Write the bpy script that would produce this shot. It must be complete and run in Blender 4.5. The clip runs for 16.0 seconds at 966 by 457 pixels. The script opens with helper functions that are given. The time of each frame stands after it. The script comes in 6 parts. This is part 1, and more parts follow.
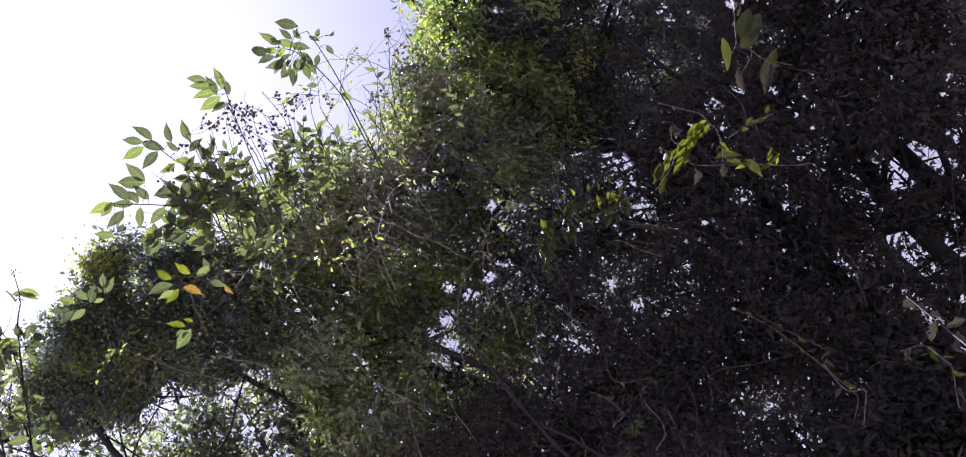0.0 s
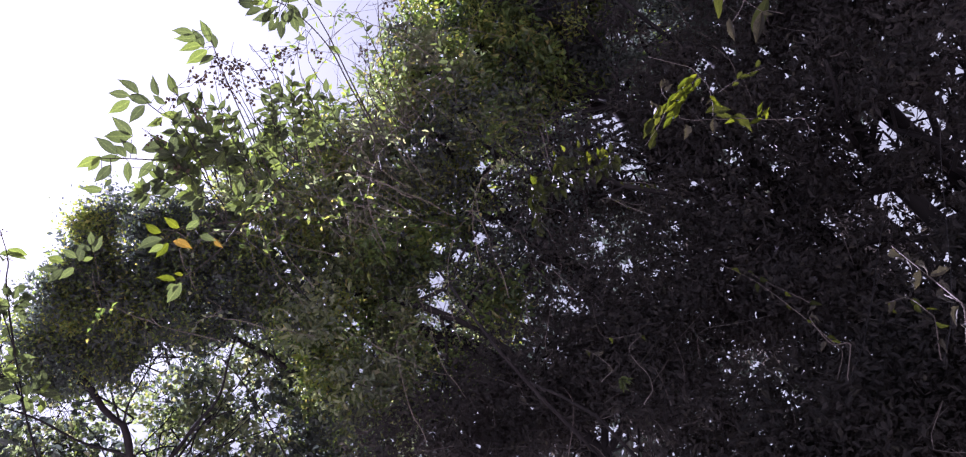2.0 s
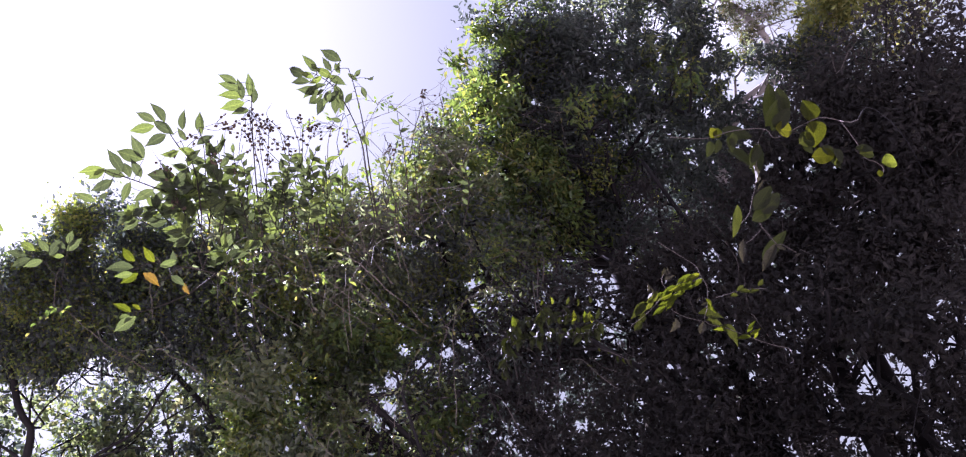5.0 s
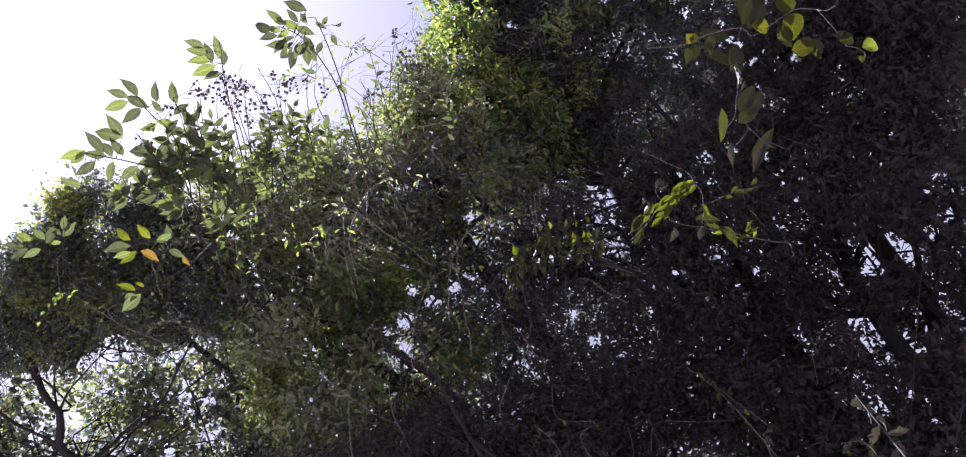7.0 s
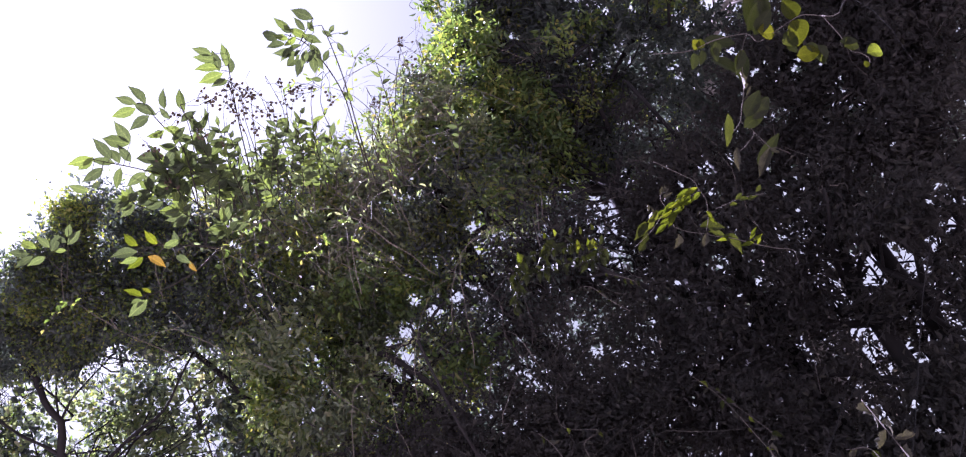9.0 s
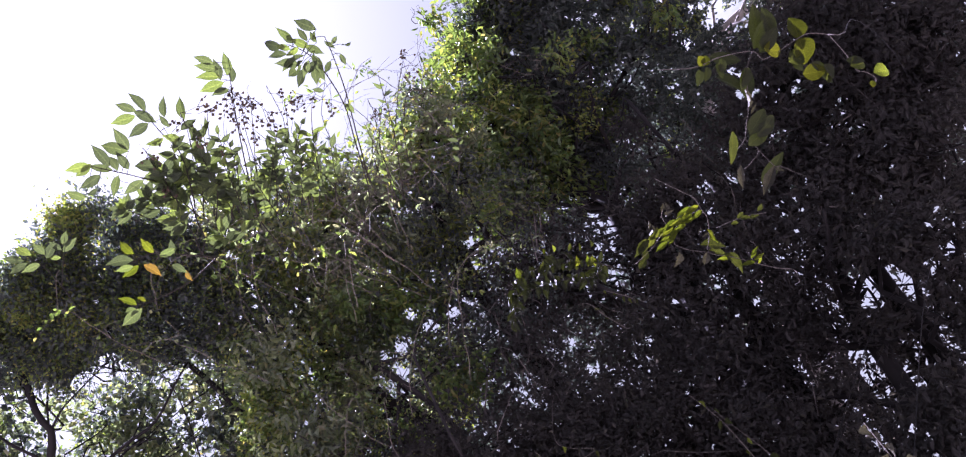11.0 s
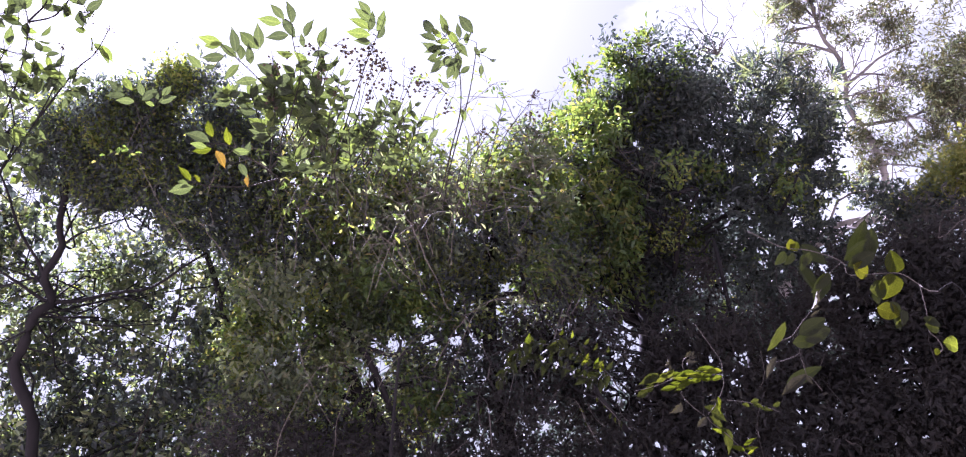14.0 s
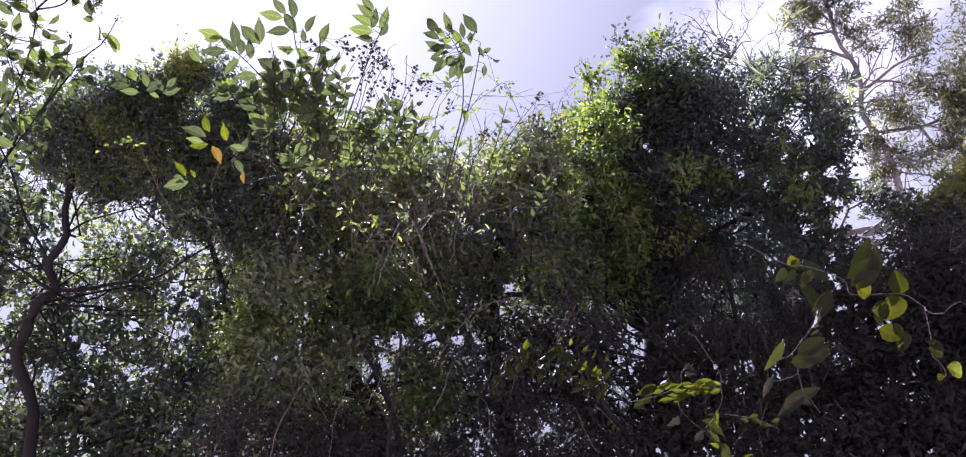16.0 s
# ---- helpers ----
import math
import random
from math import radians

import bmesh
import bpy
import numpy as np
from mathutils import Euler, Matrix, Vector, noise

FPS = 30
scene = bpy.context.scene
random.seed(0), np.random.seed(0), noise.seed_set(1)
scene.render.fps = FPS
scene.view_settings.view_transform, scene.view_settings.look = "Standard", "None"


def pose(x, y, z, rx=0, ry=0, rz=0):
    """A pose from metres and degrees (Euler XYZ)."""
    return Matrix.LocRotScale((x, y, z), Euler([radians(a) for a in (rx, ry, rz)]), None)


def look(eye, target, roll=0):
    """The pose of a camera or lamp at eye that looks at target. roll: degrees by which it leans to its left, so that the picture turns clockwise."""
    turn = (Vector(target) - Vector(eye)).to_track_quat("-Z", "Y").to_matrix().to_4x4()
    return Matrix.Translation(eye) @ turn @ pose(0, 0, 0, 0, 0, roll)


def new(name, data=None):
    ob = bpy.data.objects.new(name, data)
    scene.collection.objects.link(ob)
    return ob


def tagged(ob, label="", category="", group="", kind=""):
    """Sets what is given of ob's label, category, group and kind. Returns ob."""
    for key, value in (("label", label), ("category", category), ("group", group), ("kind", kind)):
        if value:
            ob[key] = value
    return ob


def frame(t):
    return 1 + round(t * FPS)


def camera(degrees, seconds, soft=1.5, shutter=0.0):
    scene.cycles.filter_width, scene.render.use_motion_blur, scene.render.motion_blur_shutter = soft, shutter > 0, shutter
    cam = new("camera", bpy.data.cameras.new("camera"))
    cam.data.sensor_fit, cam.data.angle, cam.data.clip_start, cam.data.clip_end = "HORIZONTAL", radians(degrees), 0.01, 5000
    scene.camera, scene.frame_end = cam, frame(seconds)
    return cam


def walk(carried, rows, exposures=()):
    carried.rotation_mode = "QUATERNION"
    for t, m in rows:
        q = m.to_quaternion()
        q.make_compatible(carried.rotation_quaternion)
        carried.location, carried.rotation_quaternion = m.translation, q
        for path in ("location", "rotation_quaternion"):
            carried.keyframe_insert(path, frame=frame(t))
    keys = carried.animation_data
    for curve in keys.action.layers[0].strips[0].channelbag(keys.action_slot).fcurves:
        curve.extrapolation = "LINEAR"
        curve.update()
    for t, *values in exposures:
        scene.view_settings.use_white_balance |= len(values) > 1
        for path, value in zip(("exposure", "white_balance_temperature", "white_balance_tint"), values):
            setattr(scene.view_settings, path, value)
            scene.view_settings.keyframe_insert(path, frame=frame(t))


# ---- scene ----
cam = camera(62.8, 16.0, soft=1.15)
PATH = [
    (0.0, (0.005, 0.005, 1.578), (0.078, 4.229, 4.252), -43.38),
    (0.5, (-0.015, 0.002, 1.553), (-0.023, 4.292, 4.121), -44.97),
    (1.0, (-0.018, 0.011, 1.553), (-0.041, 4.340, 4.056), -45.66),
    (1.5, (-0.013, 0.015, 1.563), (-0.063, 4.370, 4.019), -45.74),
    (2.0, (-0.023, 0.016, 1.552), (-0.052, 4.347, 4.050), -42.65),
    (2.5, (-0.028, 0.016, 1.558), (0.108, 4.197, 4.298), -31.47),
    (3.0, (-0.033, 0.013, 1.569), (0.175, 4.114, 4.422), -26.00),
    (3.5, (-0.019, 0.013, 1.577), (0.251, 4.079, 4.474), -25.61),
    (6.0, (0.050, 0.014, 1.625), (0.461, 4.028, 4.578), -30.48),
    (6.5, (0.055, 0.020, 1.625), (0.280, 4.201, 4.358), -31.80),
    (7.0, (0.049, 0.011, 1.619), (0.265, 4.262, 4.242), -33.93),
    (7.5, (0.027, 0.015, 1.614), (0.252, 4.274, 4.223), -35.31),
    (8.0, (0.024, 0.005, 1.601), (0.253, 4.263, 4.212), -33.85),
    (8.5, (0.023, 0.003, 1.603), (0.260, 4.240, 4.246), -34.09),
    (11.0, (0.013, 0.023, 1.619), (0.335, 4.194, 4.357), -33.63),
    (11.5, (0.000, 0.020, 1.608), (0.359, 4.166, 4.380), -33.78),
    (12.0, (-0.008, 0.004, 1.598), (0.365, 3.993, 4.589), -27.62),
    (12.5, (-0.013, -0.023, 1.593), (0.127, 3.862, 4.737), -14.42),
    (13.0, (0.002, -0.023, 1.590), (0.052, 4.025, 4.524), -7.38),
    (13.5, (0.018, -0.013, 1.595), (0.087, 4.038, 4.524), -5.09),
    (14.0, (0.036, 0.006, 1.610), (0.100, 3.988, 4.634), -2.09),
    (14.5, (0.046, 0.025, 1.630), (0.145, 3.881, 4.812), -2.56),
    (15.0, (0.058, 0.032, 1.638), (0.095, 3.880, 4.830), -1.12),
    (15.5, (0.071, 0.034, 1.650), (0.143, 3.904, 4.815), -1.32),
    (16.0, (0.080, 0.032, 1.660), (0.080, 4.026, 4.669), -0.00),
]
walk(cam, [(t, look(eye, target, roll)) for t, eye, target, roll in PATH], [(t, e + 0.53, 5250, 48) for t, e in ((0.0, 1.88), (3.5, 1.97), (6.0, 1.95), (7.0, 1.93), (7.5, 2.04), (8.5, 2.12), (11.0, 2.1), (12.5, 1.8), (13.0, 1.78), (13.5, 2.02), (14.0, 2.32), (14.5, 2.18), (15.5, 1.82), (16.0, 1.78))])

# ---- light ----
CLOUD = (465.41, 556.69, 689.85)
SUN = Vector((-0.40, 0.38, 0.83)).normalized()
world = bpy.data.worlds.new("sky")
scene.world = world
world.use_nodes = True
wt = world.node_tree
for n in list(wt.nodes):
    wt.nodes.remove(n)
w_out = wt.nodes.new("ShaderNodeOutputWorld")
w_bg = wt.nodes.new("ShaderNodeBackground")
w_sky = wt.nodes.new("ShaderNodeTexSky")
w_sky.sky_type = "NISHITA"
w_sky.sun_disc = False
w_sky.sun_elevation = math.asin(SUN.z)
w_sky.sun_rotation = math.atan2(SUN.x, SUN.y)
w_sky.air_density, w_sky.dust_density, w_sky.ozone_density = 1.0, 3.2, 1.0
w_co = wt.nodes.new("ShaderNodeTexCoord")
w_map = wt.nodes.new("ShaderNodeMapping")
w_map.inputs["Scale"].default_value = (1.6, 1.6, 2.6)
w_map.inputs["Location"].default_value = (0.35, 0.1, 0.2)
w_noise = wt.nodes.new("ShaderNodeTexNoise")
w_noise.inputs["Scale"].default_value = 2.4
w_noise.inputs["Detail"].default_value = 9.0
w_noise.inputs["Roughness"].default_value = 0.55
w_near = wt.nodes.new("ShaderNodeVectorMath")
w_near.operation = "DOT_PRODUCT"
w_near.inputs[1].default_value = Vector(CLOUD).normalized()
w_bank = wt.nodes.new("ShaderNodeMapRange")
w_bank.interpolation_type = "SMOOTHSTEP"
w_bank.inputs["From Min"].default_value, w_bank.inputs["From Max"].default_value = 0.945, 0.992
w_bank.inputs["To Min"].default_value, w_bank.inputs["To Max"].default_value = -0.06, 0.15
w_sum = wt.nodes.new("ShaderNodeMath")
w_ramp = wt.nodes.new("ShaderNodeValToRGB")
w_ramp.color_ramp.elements[0].position = 0.50
w_ramp.color_ramp.elements[1].position = 0.72
w_haze = wt.nodes.new("ShaderNodeMix")
w_haze.data_type = "RGBA"
w_up = wt.nodes.new("ShaderNodeSeparateXYZ")
w_low = wt.nodes.new("ShaderNodeMapRange")
w_low.interpolation_type = "SMOOTHSTEP"
w_low.inputs["From Min"].default_value, w_low.inputs["From Max"].default_value = 0.3, 0.78
w_low.inputs["To Min"].default_value, w_low.inputs["To Max"].default_value = 0.97, 0.93
wt.links.new(w_co.outputs["Generated"], w_up.inputs[0])
wt.links.new(w_up.outputs["Z"], w_low.inputs["Value"])
wt.links.new(w_low.outputs["Result"], w_haze.inputs[0])
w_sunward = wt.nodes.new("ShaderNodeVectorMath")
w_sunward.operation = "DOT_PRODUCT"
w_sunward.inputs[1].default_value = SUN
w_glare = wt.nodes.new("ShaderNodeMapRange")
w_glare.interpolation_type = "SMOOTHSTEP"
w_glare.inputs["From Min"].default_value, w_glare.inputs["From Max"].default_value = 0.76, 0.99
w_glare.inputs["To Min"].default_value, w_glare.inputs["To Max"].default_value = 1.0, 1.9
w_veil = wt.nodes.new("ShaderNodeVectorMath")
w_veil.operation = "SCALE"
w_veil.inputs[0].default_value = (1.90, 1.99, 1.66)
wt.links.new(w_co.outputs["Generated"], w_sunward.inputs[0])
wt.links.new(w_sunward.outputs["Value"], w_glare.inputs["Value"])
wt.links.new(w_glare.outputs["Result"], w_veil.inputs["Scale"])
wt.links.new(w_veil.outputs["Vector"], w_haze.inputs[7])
w_mix = wt.nodes.new("ShaderNodeMix")
w_mix.data_type = "RGBA"
w_mix.inputs[7].default_value = (4.6, 4.65, 4.15, 1)
wt.links.new(w_co.outputs["Generated"], w_map.inputs["Vector"])
wt.links.new(w_map.outputs["Vector"], w_noise.inputs["Vector"])
wt.links.new(w_co.outputs["Generated"], w_near.inputs[0])
wt.links.new(w_near.outputs["Value"], w_bank.inputs["Value"])
wt.links.new(w_bank.outputs["Result"], w_sum.inputs[0])
wt.links.new(w_noise.outputs["Fac"], w_sum.inputs[1])
wt.links.new(w_sum.outputs[0], w_ramp.inputs["Fac"])
wt.links.new(w_ramp.outputs["Color"], w_mix.inputs[0])
wt.links.new(w_sky.outputs["Color"], w_haze.inputs[6])
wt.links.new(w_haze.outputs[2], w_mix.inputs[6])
wt.links.new(w_mix.outputs[2], w_bg.inputs["Color"])
w_bg.inputs["Strength"].default_value = 0.056
wt.links.new(w_bg.outputs["Background"], w_out.inputs["Surface"])
sun = new("sun", bpy.data.lights.new("sun", "SUN"))
sun.data.energy, sun.data.angle, sun.data.color = 5.0, radians(0.6), (1.0, 0.96, 0.9)
sun.matrix_world = look(SUN * 60, (0, 0, 0))


# ---- materials ----
def material(name):
    m = bpy.data.materials.new(name)
    m.use_nodes = True
    t = m.node_tree
    for n in list(t.nodes):
        t.nodes.remove(n)
    return m, t, t.nodes.new("ShaderNodeOutputMaterial")


def ramp(t, source, stops):
    r = t.nodes.new("ShaderNodeValToRGB")
    e = r.color_ramp.elements
    while len(e) < len(stops):
        e.new(0.5)
    for k, (p, c) in zip(e, stops):
        k.position, k.color = p, (*c, 1)
    t.links.new(source, r.inputs["Fac"])
    return r.outputs["Color"]


def veins(t, co, base):
    """A pale midrib and side veins over a leaf's colour; the leaf lies along y in its own space."""
    def calc(kind, a, b):
        n = t.nodes.new("ShaderNodeMath")
        n.operation = kind
        for k, v in enumerate((a, b)):
            if isinstance(v, float):
                n.inputs[k].default_value = v
            else:
                t.links.new(v, n.inputs[k])
        return n.outputs[0]

    axes = t.nodes.new("ShaderNodeSeparateXYZ")
    t.links.new(co.outputs["Object"], axes.inputs[0])
    across = calc("ABSOLUTE", axes.outputs["X"], 0.0)
    slant = calc("SUBTRACT", axes.outputs["Y"], calc("MULTIPLY", across, 0.8))
    side = calc("SINE", calc("MULTIPLY", slant, 62.0), 0.0)
    rib = ramp(t, across, [(0.010, (1.0, 1.0, 1.0)), (0.024, (0.0, 0.0, 0.0))])
    vein = ramp(t, side, [(0.80, (0.0, 0.0, 0.0)), (0.99, (0.45, 0.45, 0.45))])
    both = calc("MAXIMUM", rib, vein)
    mix = t.nodes.new("ShaderNodeMix")
    mix.data_type, mix.blend_type = "RGBA", "MULTIPLY"
    t.links.new(both, mix.inputs[0])
    t.links.new(base, mix.inputs[6])
    mix.inputs[7].default_value = (1.55, 1.5, 1.35, 1)
    return mix.outputs[2]


def leaf_material(name, stops, through_gain=1.6, share=0.42, rough=0.42, islands=True, spots=None, warmth=(1.75, 1.7, 0.75), spread=0.75, gloss=0.45):
    """A thin leaf: green upper side with a waxy gloss, and light that shines through it yellower."""
    m, t, out = material(name)
    if islands:
        src = t.nodes.new("ShaderNodeNewGeometry").outputs["Random Per Island"]
    else:
        src = t.nodes.new("ShaderNodeObjectInfo").outputs["Random"]
    col = ramp(t, src, stops)
    co = t.nodes.new("ShaderNodeTexCoord")
    nz = t.nodes.new("ShaderNodeTexNoise")
    nz.inputs["Scale"].default_value = 2.3 if islands else 26.0
    nz.inputs["Detail"].default_value = 5
    t.links.new(co.outputs["Object"], nz.inputs["Vector"])
    tone = t.nodes.new("ShaderNodeMix")
    tone.data_type, tone.blend_type = "RGBA", "MULTIPLY"
    tone.inputs[0].default_value = spread
    shade = ramp(t, nz.outputs["Fac"], [(0.32, (0.45, 0.5, 0.46)), (0.68, (1.4, 1.35, 1.2))])
    t.links.new(col, tone.inputs[6])
    t.links.new(shade, tone.inputs[7])
    base = tone.outputs[2]
    if spots:
        vz = t.nodes.new("ShaderNodeTexNoise")
        vz.inputs["Scale"].default_value = 90.0
        t.links.new(co.outputs["Object"], vz.inputs["Vector"])
        mk = ramp(t, vz.outputs["Fac"], [(0.66, (0, 0, 0)), (0.72, (1, 1, 1))])
        mx = t.nodes.new("ShaderNodeMix")
        mx.data_type = "RGBA"
        t.links.new(mk, mx.inputs[0])
        t.links.new(base, mx.inputs[6])
        mx.inputs[7].default_value = (*spots, 1)
        base = mx.outputs[2]
    if not islands:
        base = veins(t, co, base)
    p = t.nodes.new("ShaderNodeBsdfPrincipled")
    p.inputs["Roughness"].default_value = rough
    p.inputs["Specular IOR Level"].default_value = gloss
    t.links.new(base, p.inputs["Base Color"])
    warm = t.nodes.new("ShaderNodeMix")
    warm.data_type, warm.blend_type = "RGBA", "MULTIPLY"
    warm.inputs[0].default_value = 1.0
    warm.inputs[7].default_value = (*(w * through_gain for w in warmth), 1)
    t.links.new(base, warm.inputs[6])
    tr = t.nodes.new("ShaderNodeBsdfTranslucent")
    t.links.new(warm.outputs[2], tr.inputs["Color"])
    mix = t.nodes.new("ShaderNodeMixShader")
    mix.inputs[0].default_value = share
    t.links.new(p.outputs["BSDF"], mix.inputs[1])
    t.links.new(tr.outputs["BSDF"], mix.inputs[2])
    t.links.new(mix.outputs["Shader"], out.inputs["Surface"])
    return m


def bark_material(name, dark, light, scale=9.0, rough=0.85, depth=0.6):
    m, t, out = material(name)
    co = t.nodes.new("ShaderNodeTexCoord")
    mp = t.nodes.new("ShaderNodeMapping")
    mp.inputs["Scale"].default_value = (1, 1, 0.3)
    t.links.new(co.outputs["Object"], mp.inputs["Vector"])
    a = t.nodes.new("ShaderNodeTexNoise")
    a.inputs["Scale"].default_value, a.inputs["Detail"].default_value = scale, 8
    t.links.new(mp.outputs["Vector"], a.inputs["Vector"])
    b = t.nodes.new("ShaderNodeTexNoise")
    b.inputs["Scale"].default_value = 1.3
    t.links.new(co.outputs["Object"], b.inputs["Vector"])
    add = t.nodes.new("ShaderNodeMath")
    add.operation = "MULTIPLY_ADD"
    add.inputs[1].default_value = 0.6
    t.links.new(b.outputs["Fac"], add.inputs[0])
    half = t.nodes.new("ShaderNodeMath")
    half.operation = "MULTIPLY"
    half.inputs[1].default_value = 0.5
    t.links.new(a.outputs["Fac"], half.inputs[0])
    t.links.new(half.outputs[0], add.inputs[2])
    p = t.nodes.new("ShaderNodeBsdfPrincipled")
    t.links.new(ramp(t, add.outputs[0], [(0.4, dark), (0.68, light)]), p.inputs["Base Color"])
    p.inputs["Roughness"].default_value = rough
    p.inputs["Specular IOR Level"].default_value = 0.15
    bump = t.nodes.new("ShaderNodeBump")
    bump.inputs["Strength"].default_value, bump.inputs["Distance"].default_value = depth, 0.02
    t.links.new(a.outputs["Fac"], bump.inputs["Height"])
    t.links.new(bump.outputs["Normal"], p.inputs["Normal"])
    t.links.new(p.outputs["BSDF"], out.inputs["Surface"])
    return m


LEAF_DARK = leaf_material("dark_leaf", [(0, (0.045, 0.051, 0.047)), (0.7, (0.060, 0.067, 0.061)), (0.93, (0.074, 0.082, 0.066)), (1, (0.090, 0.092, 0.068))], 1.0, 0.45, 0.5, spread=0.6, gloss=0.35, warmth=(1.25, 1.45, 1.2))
# Darker, browner copy of the dark leaf, standing for foliage in shade.
LEAF_SHADED = leaf_material("brown_green_leaf", [(0, (0.037, 0.034, 0.033)), (0.9, (0.044, 0.040, 0.038)), (1, (0.06, 0.055, 0.044))], 1.0, 0.45, 0.6, spread=0.3, gloss=0.15, warmth=(1.45, 1.4, 1.15))
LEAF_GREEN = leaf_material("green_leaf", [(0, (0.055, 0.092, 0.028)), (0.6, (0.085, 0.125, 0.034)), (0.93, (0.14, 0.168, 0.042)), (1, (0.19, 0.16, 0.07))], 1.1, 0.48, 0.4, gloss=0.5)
# Paler yellow-green leaf colour standing for leaves the sun catches.
LEAF_SUNLIT = leaf_material("sunny_leaf", [(0, (0.095, 0.135, 0.03)), (0.6, (0.14, 0.175, 0.04)), (1, (0.21, 0.20, 0.06))], 1.05, 0.5, 0.48)
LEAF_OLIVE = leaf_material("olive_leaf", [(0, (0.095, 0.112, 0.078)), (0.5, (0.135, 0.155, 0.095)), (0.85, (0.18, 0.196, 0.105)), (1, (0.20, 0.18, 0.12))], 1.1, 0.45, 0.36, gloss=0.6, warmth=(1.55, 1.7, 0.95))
LEAF_RUST = leaf_material("brownish_leaf", [(0, (0.11, 0.125, 0.045)), (0.6, (0.155, 0.16, 0.055)), (1, (0.20, 0.175, 0.065))], 1.5, 0.5, 0.5, gloss=0.25, warmth=(1.6, 1.6, 0.8))
LEAF_GREY = leaf_material("grey_green_leaf", [(0, (0.052, 0.058, 0.032)), (0.6, (0.075, 0.081, 0.038)), (1, (0.12, 0.104, 0.052))], 0.8, 0.34, 0.45, warmth=(1.65, 1.6, 0.85))
LEAF_BIG = leaf_material("large_leaf", [(0, (0.038, 0.048, 0.032)), (0.5, (0.062, 0.078, 0.044)), (0.8, (0.080, 0.104, 0.044)), (1, (0.125, 0.160, 0.044))], 0.56, 0.48, 0.55, False, (0.08, 0.075, 0.05), (1.65, 1.75, 0.8), gloss=0.12)
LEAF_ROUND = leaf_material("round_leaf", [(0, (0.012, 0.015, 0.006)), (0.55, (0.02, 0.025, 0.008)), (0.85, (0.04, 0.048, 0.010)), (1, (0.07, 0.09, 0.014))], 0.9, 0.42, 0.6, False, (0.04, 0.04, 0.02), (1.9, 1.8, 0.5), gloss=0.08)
# Brighter copies for leaves in the sun, round and ovate.
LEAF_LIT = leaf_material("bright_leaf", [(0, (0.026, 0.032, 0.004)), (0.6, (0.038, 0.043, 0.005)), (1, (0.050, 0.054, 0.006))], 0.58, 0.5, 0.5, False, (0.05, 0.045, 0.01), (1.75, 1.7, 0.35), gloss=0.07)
LEAF_OVATE_LIT = leaf_material("fresh_green_leaf", [(0, (0.030, 0.040, 0.005)), (0.6, (0.045, 0.056, 0.006)), (1, (0.065, 0.075, 0.008))], 1.0, 0.5, 0.6, False, (0.05, 0.07, 0.01), (1.75, 1.75, 0.4), gloss=0.07)
# Dimmed copy of the round leaf, standing for shade on it.
LEAF_ROUND_SHADED = leaf_material("deep_green_leaf", [(0, (0.011, 0.013, 0.006)), (1, (0.021, 0.026, 0.008))], 0.45, 0.25, 0.6, False, (0.02, 0.02, 0.012), (1.8, 1.9, 0.5), gloss=0.15)
LEAF_YELLOW = leaf_material("yellow_leaf", [(0, (0.085, 0.075, 0.012)), (1, (0.12, 0.072, 0.012))], 0.6, 0.45, 0.5, False, (0.10, 0.05, 0.015))
LEAF_DRY = leaf_material("dry_leaf", [(0, (0.022, 0.021, 0.018)), (1, (0.055, 0.052, 0.043))], 0.4, 0.25, 0.6, False, (0.035, 0.03, 0.028), gloss=0.15)
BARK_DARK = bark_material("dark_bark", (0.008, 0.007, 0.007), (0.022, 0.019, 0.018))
BARK_PALE = bark_material("pale_bark", (0.10, 0.085, 0.075), (0.34, 0.31, 0.28), 11.0, 0.7, 0.5)
BARK_GUM = bark_material("gum_bark", (0.055, 0.048, 0.043), (0.24, 0.22, 0.20), 8.0, 0.7, 0.5)
BARK_TWIG = bark_material("twig_bark", (0.045, 0.038, 0.033), (0.125, 0.108, 0.095), 20.0)
BARK_STEM = bark_material("green_stem_bark", (0.018, 0.015, 0.012), (0.042, 0.036, 0.026), 30.0)
BARK_DRY = bark_material("dry_twig_bark", (0.05, 0.042, 0.033), (0.13, 0.112, 0.085), 24.0)
# Twig bark paled to stand for the sun glinting on it.
BARK_GLINT = bark_material("straw_twig_bark", (0.06, 0.052, 0.042), (0.18, 0.155, 0.12), 24.0)
SEED = bark_material("seed_husk", (0.035, 0.025, 0.018), (0.09, 0.065, 0.04), 60.0)


# ---- builders ----
def rng_of(seed):
    return np.random.default_rng(seed)


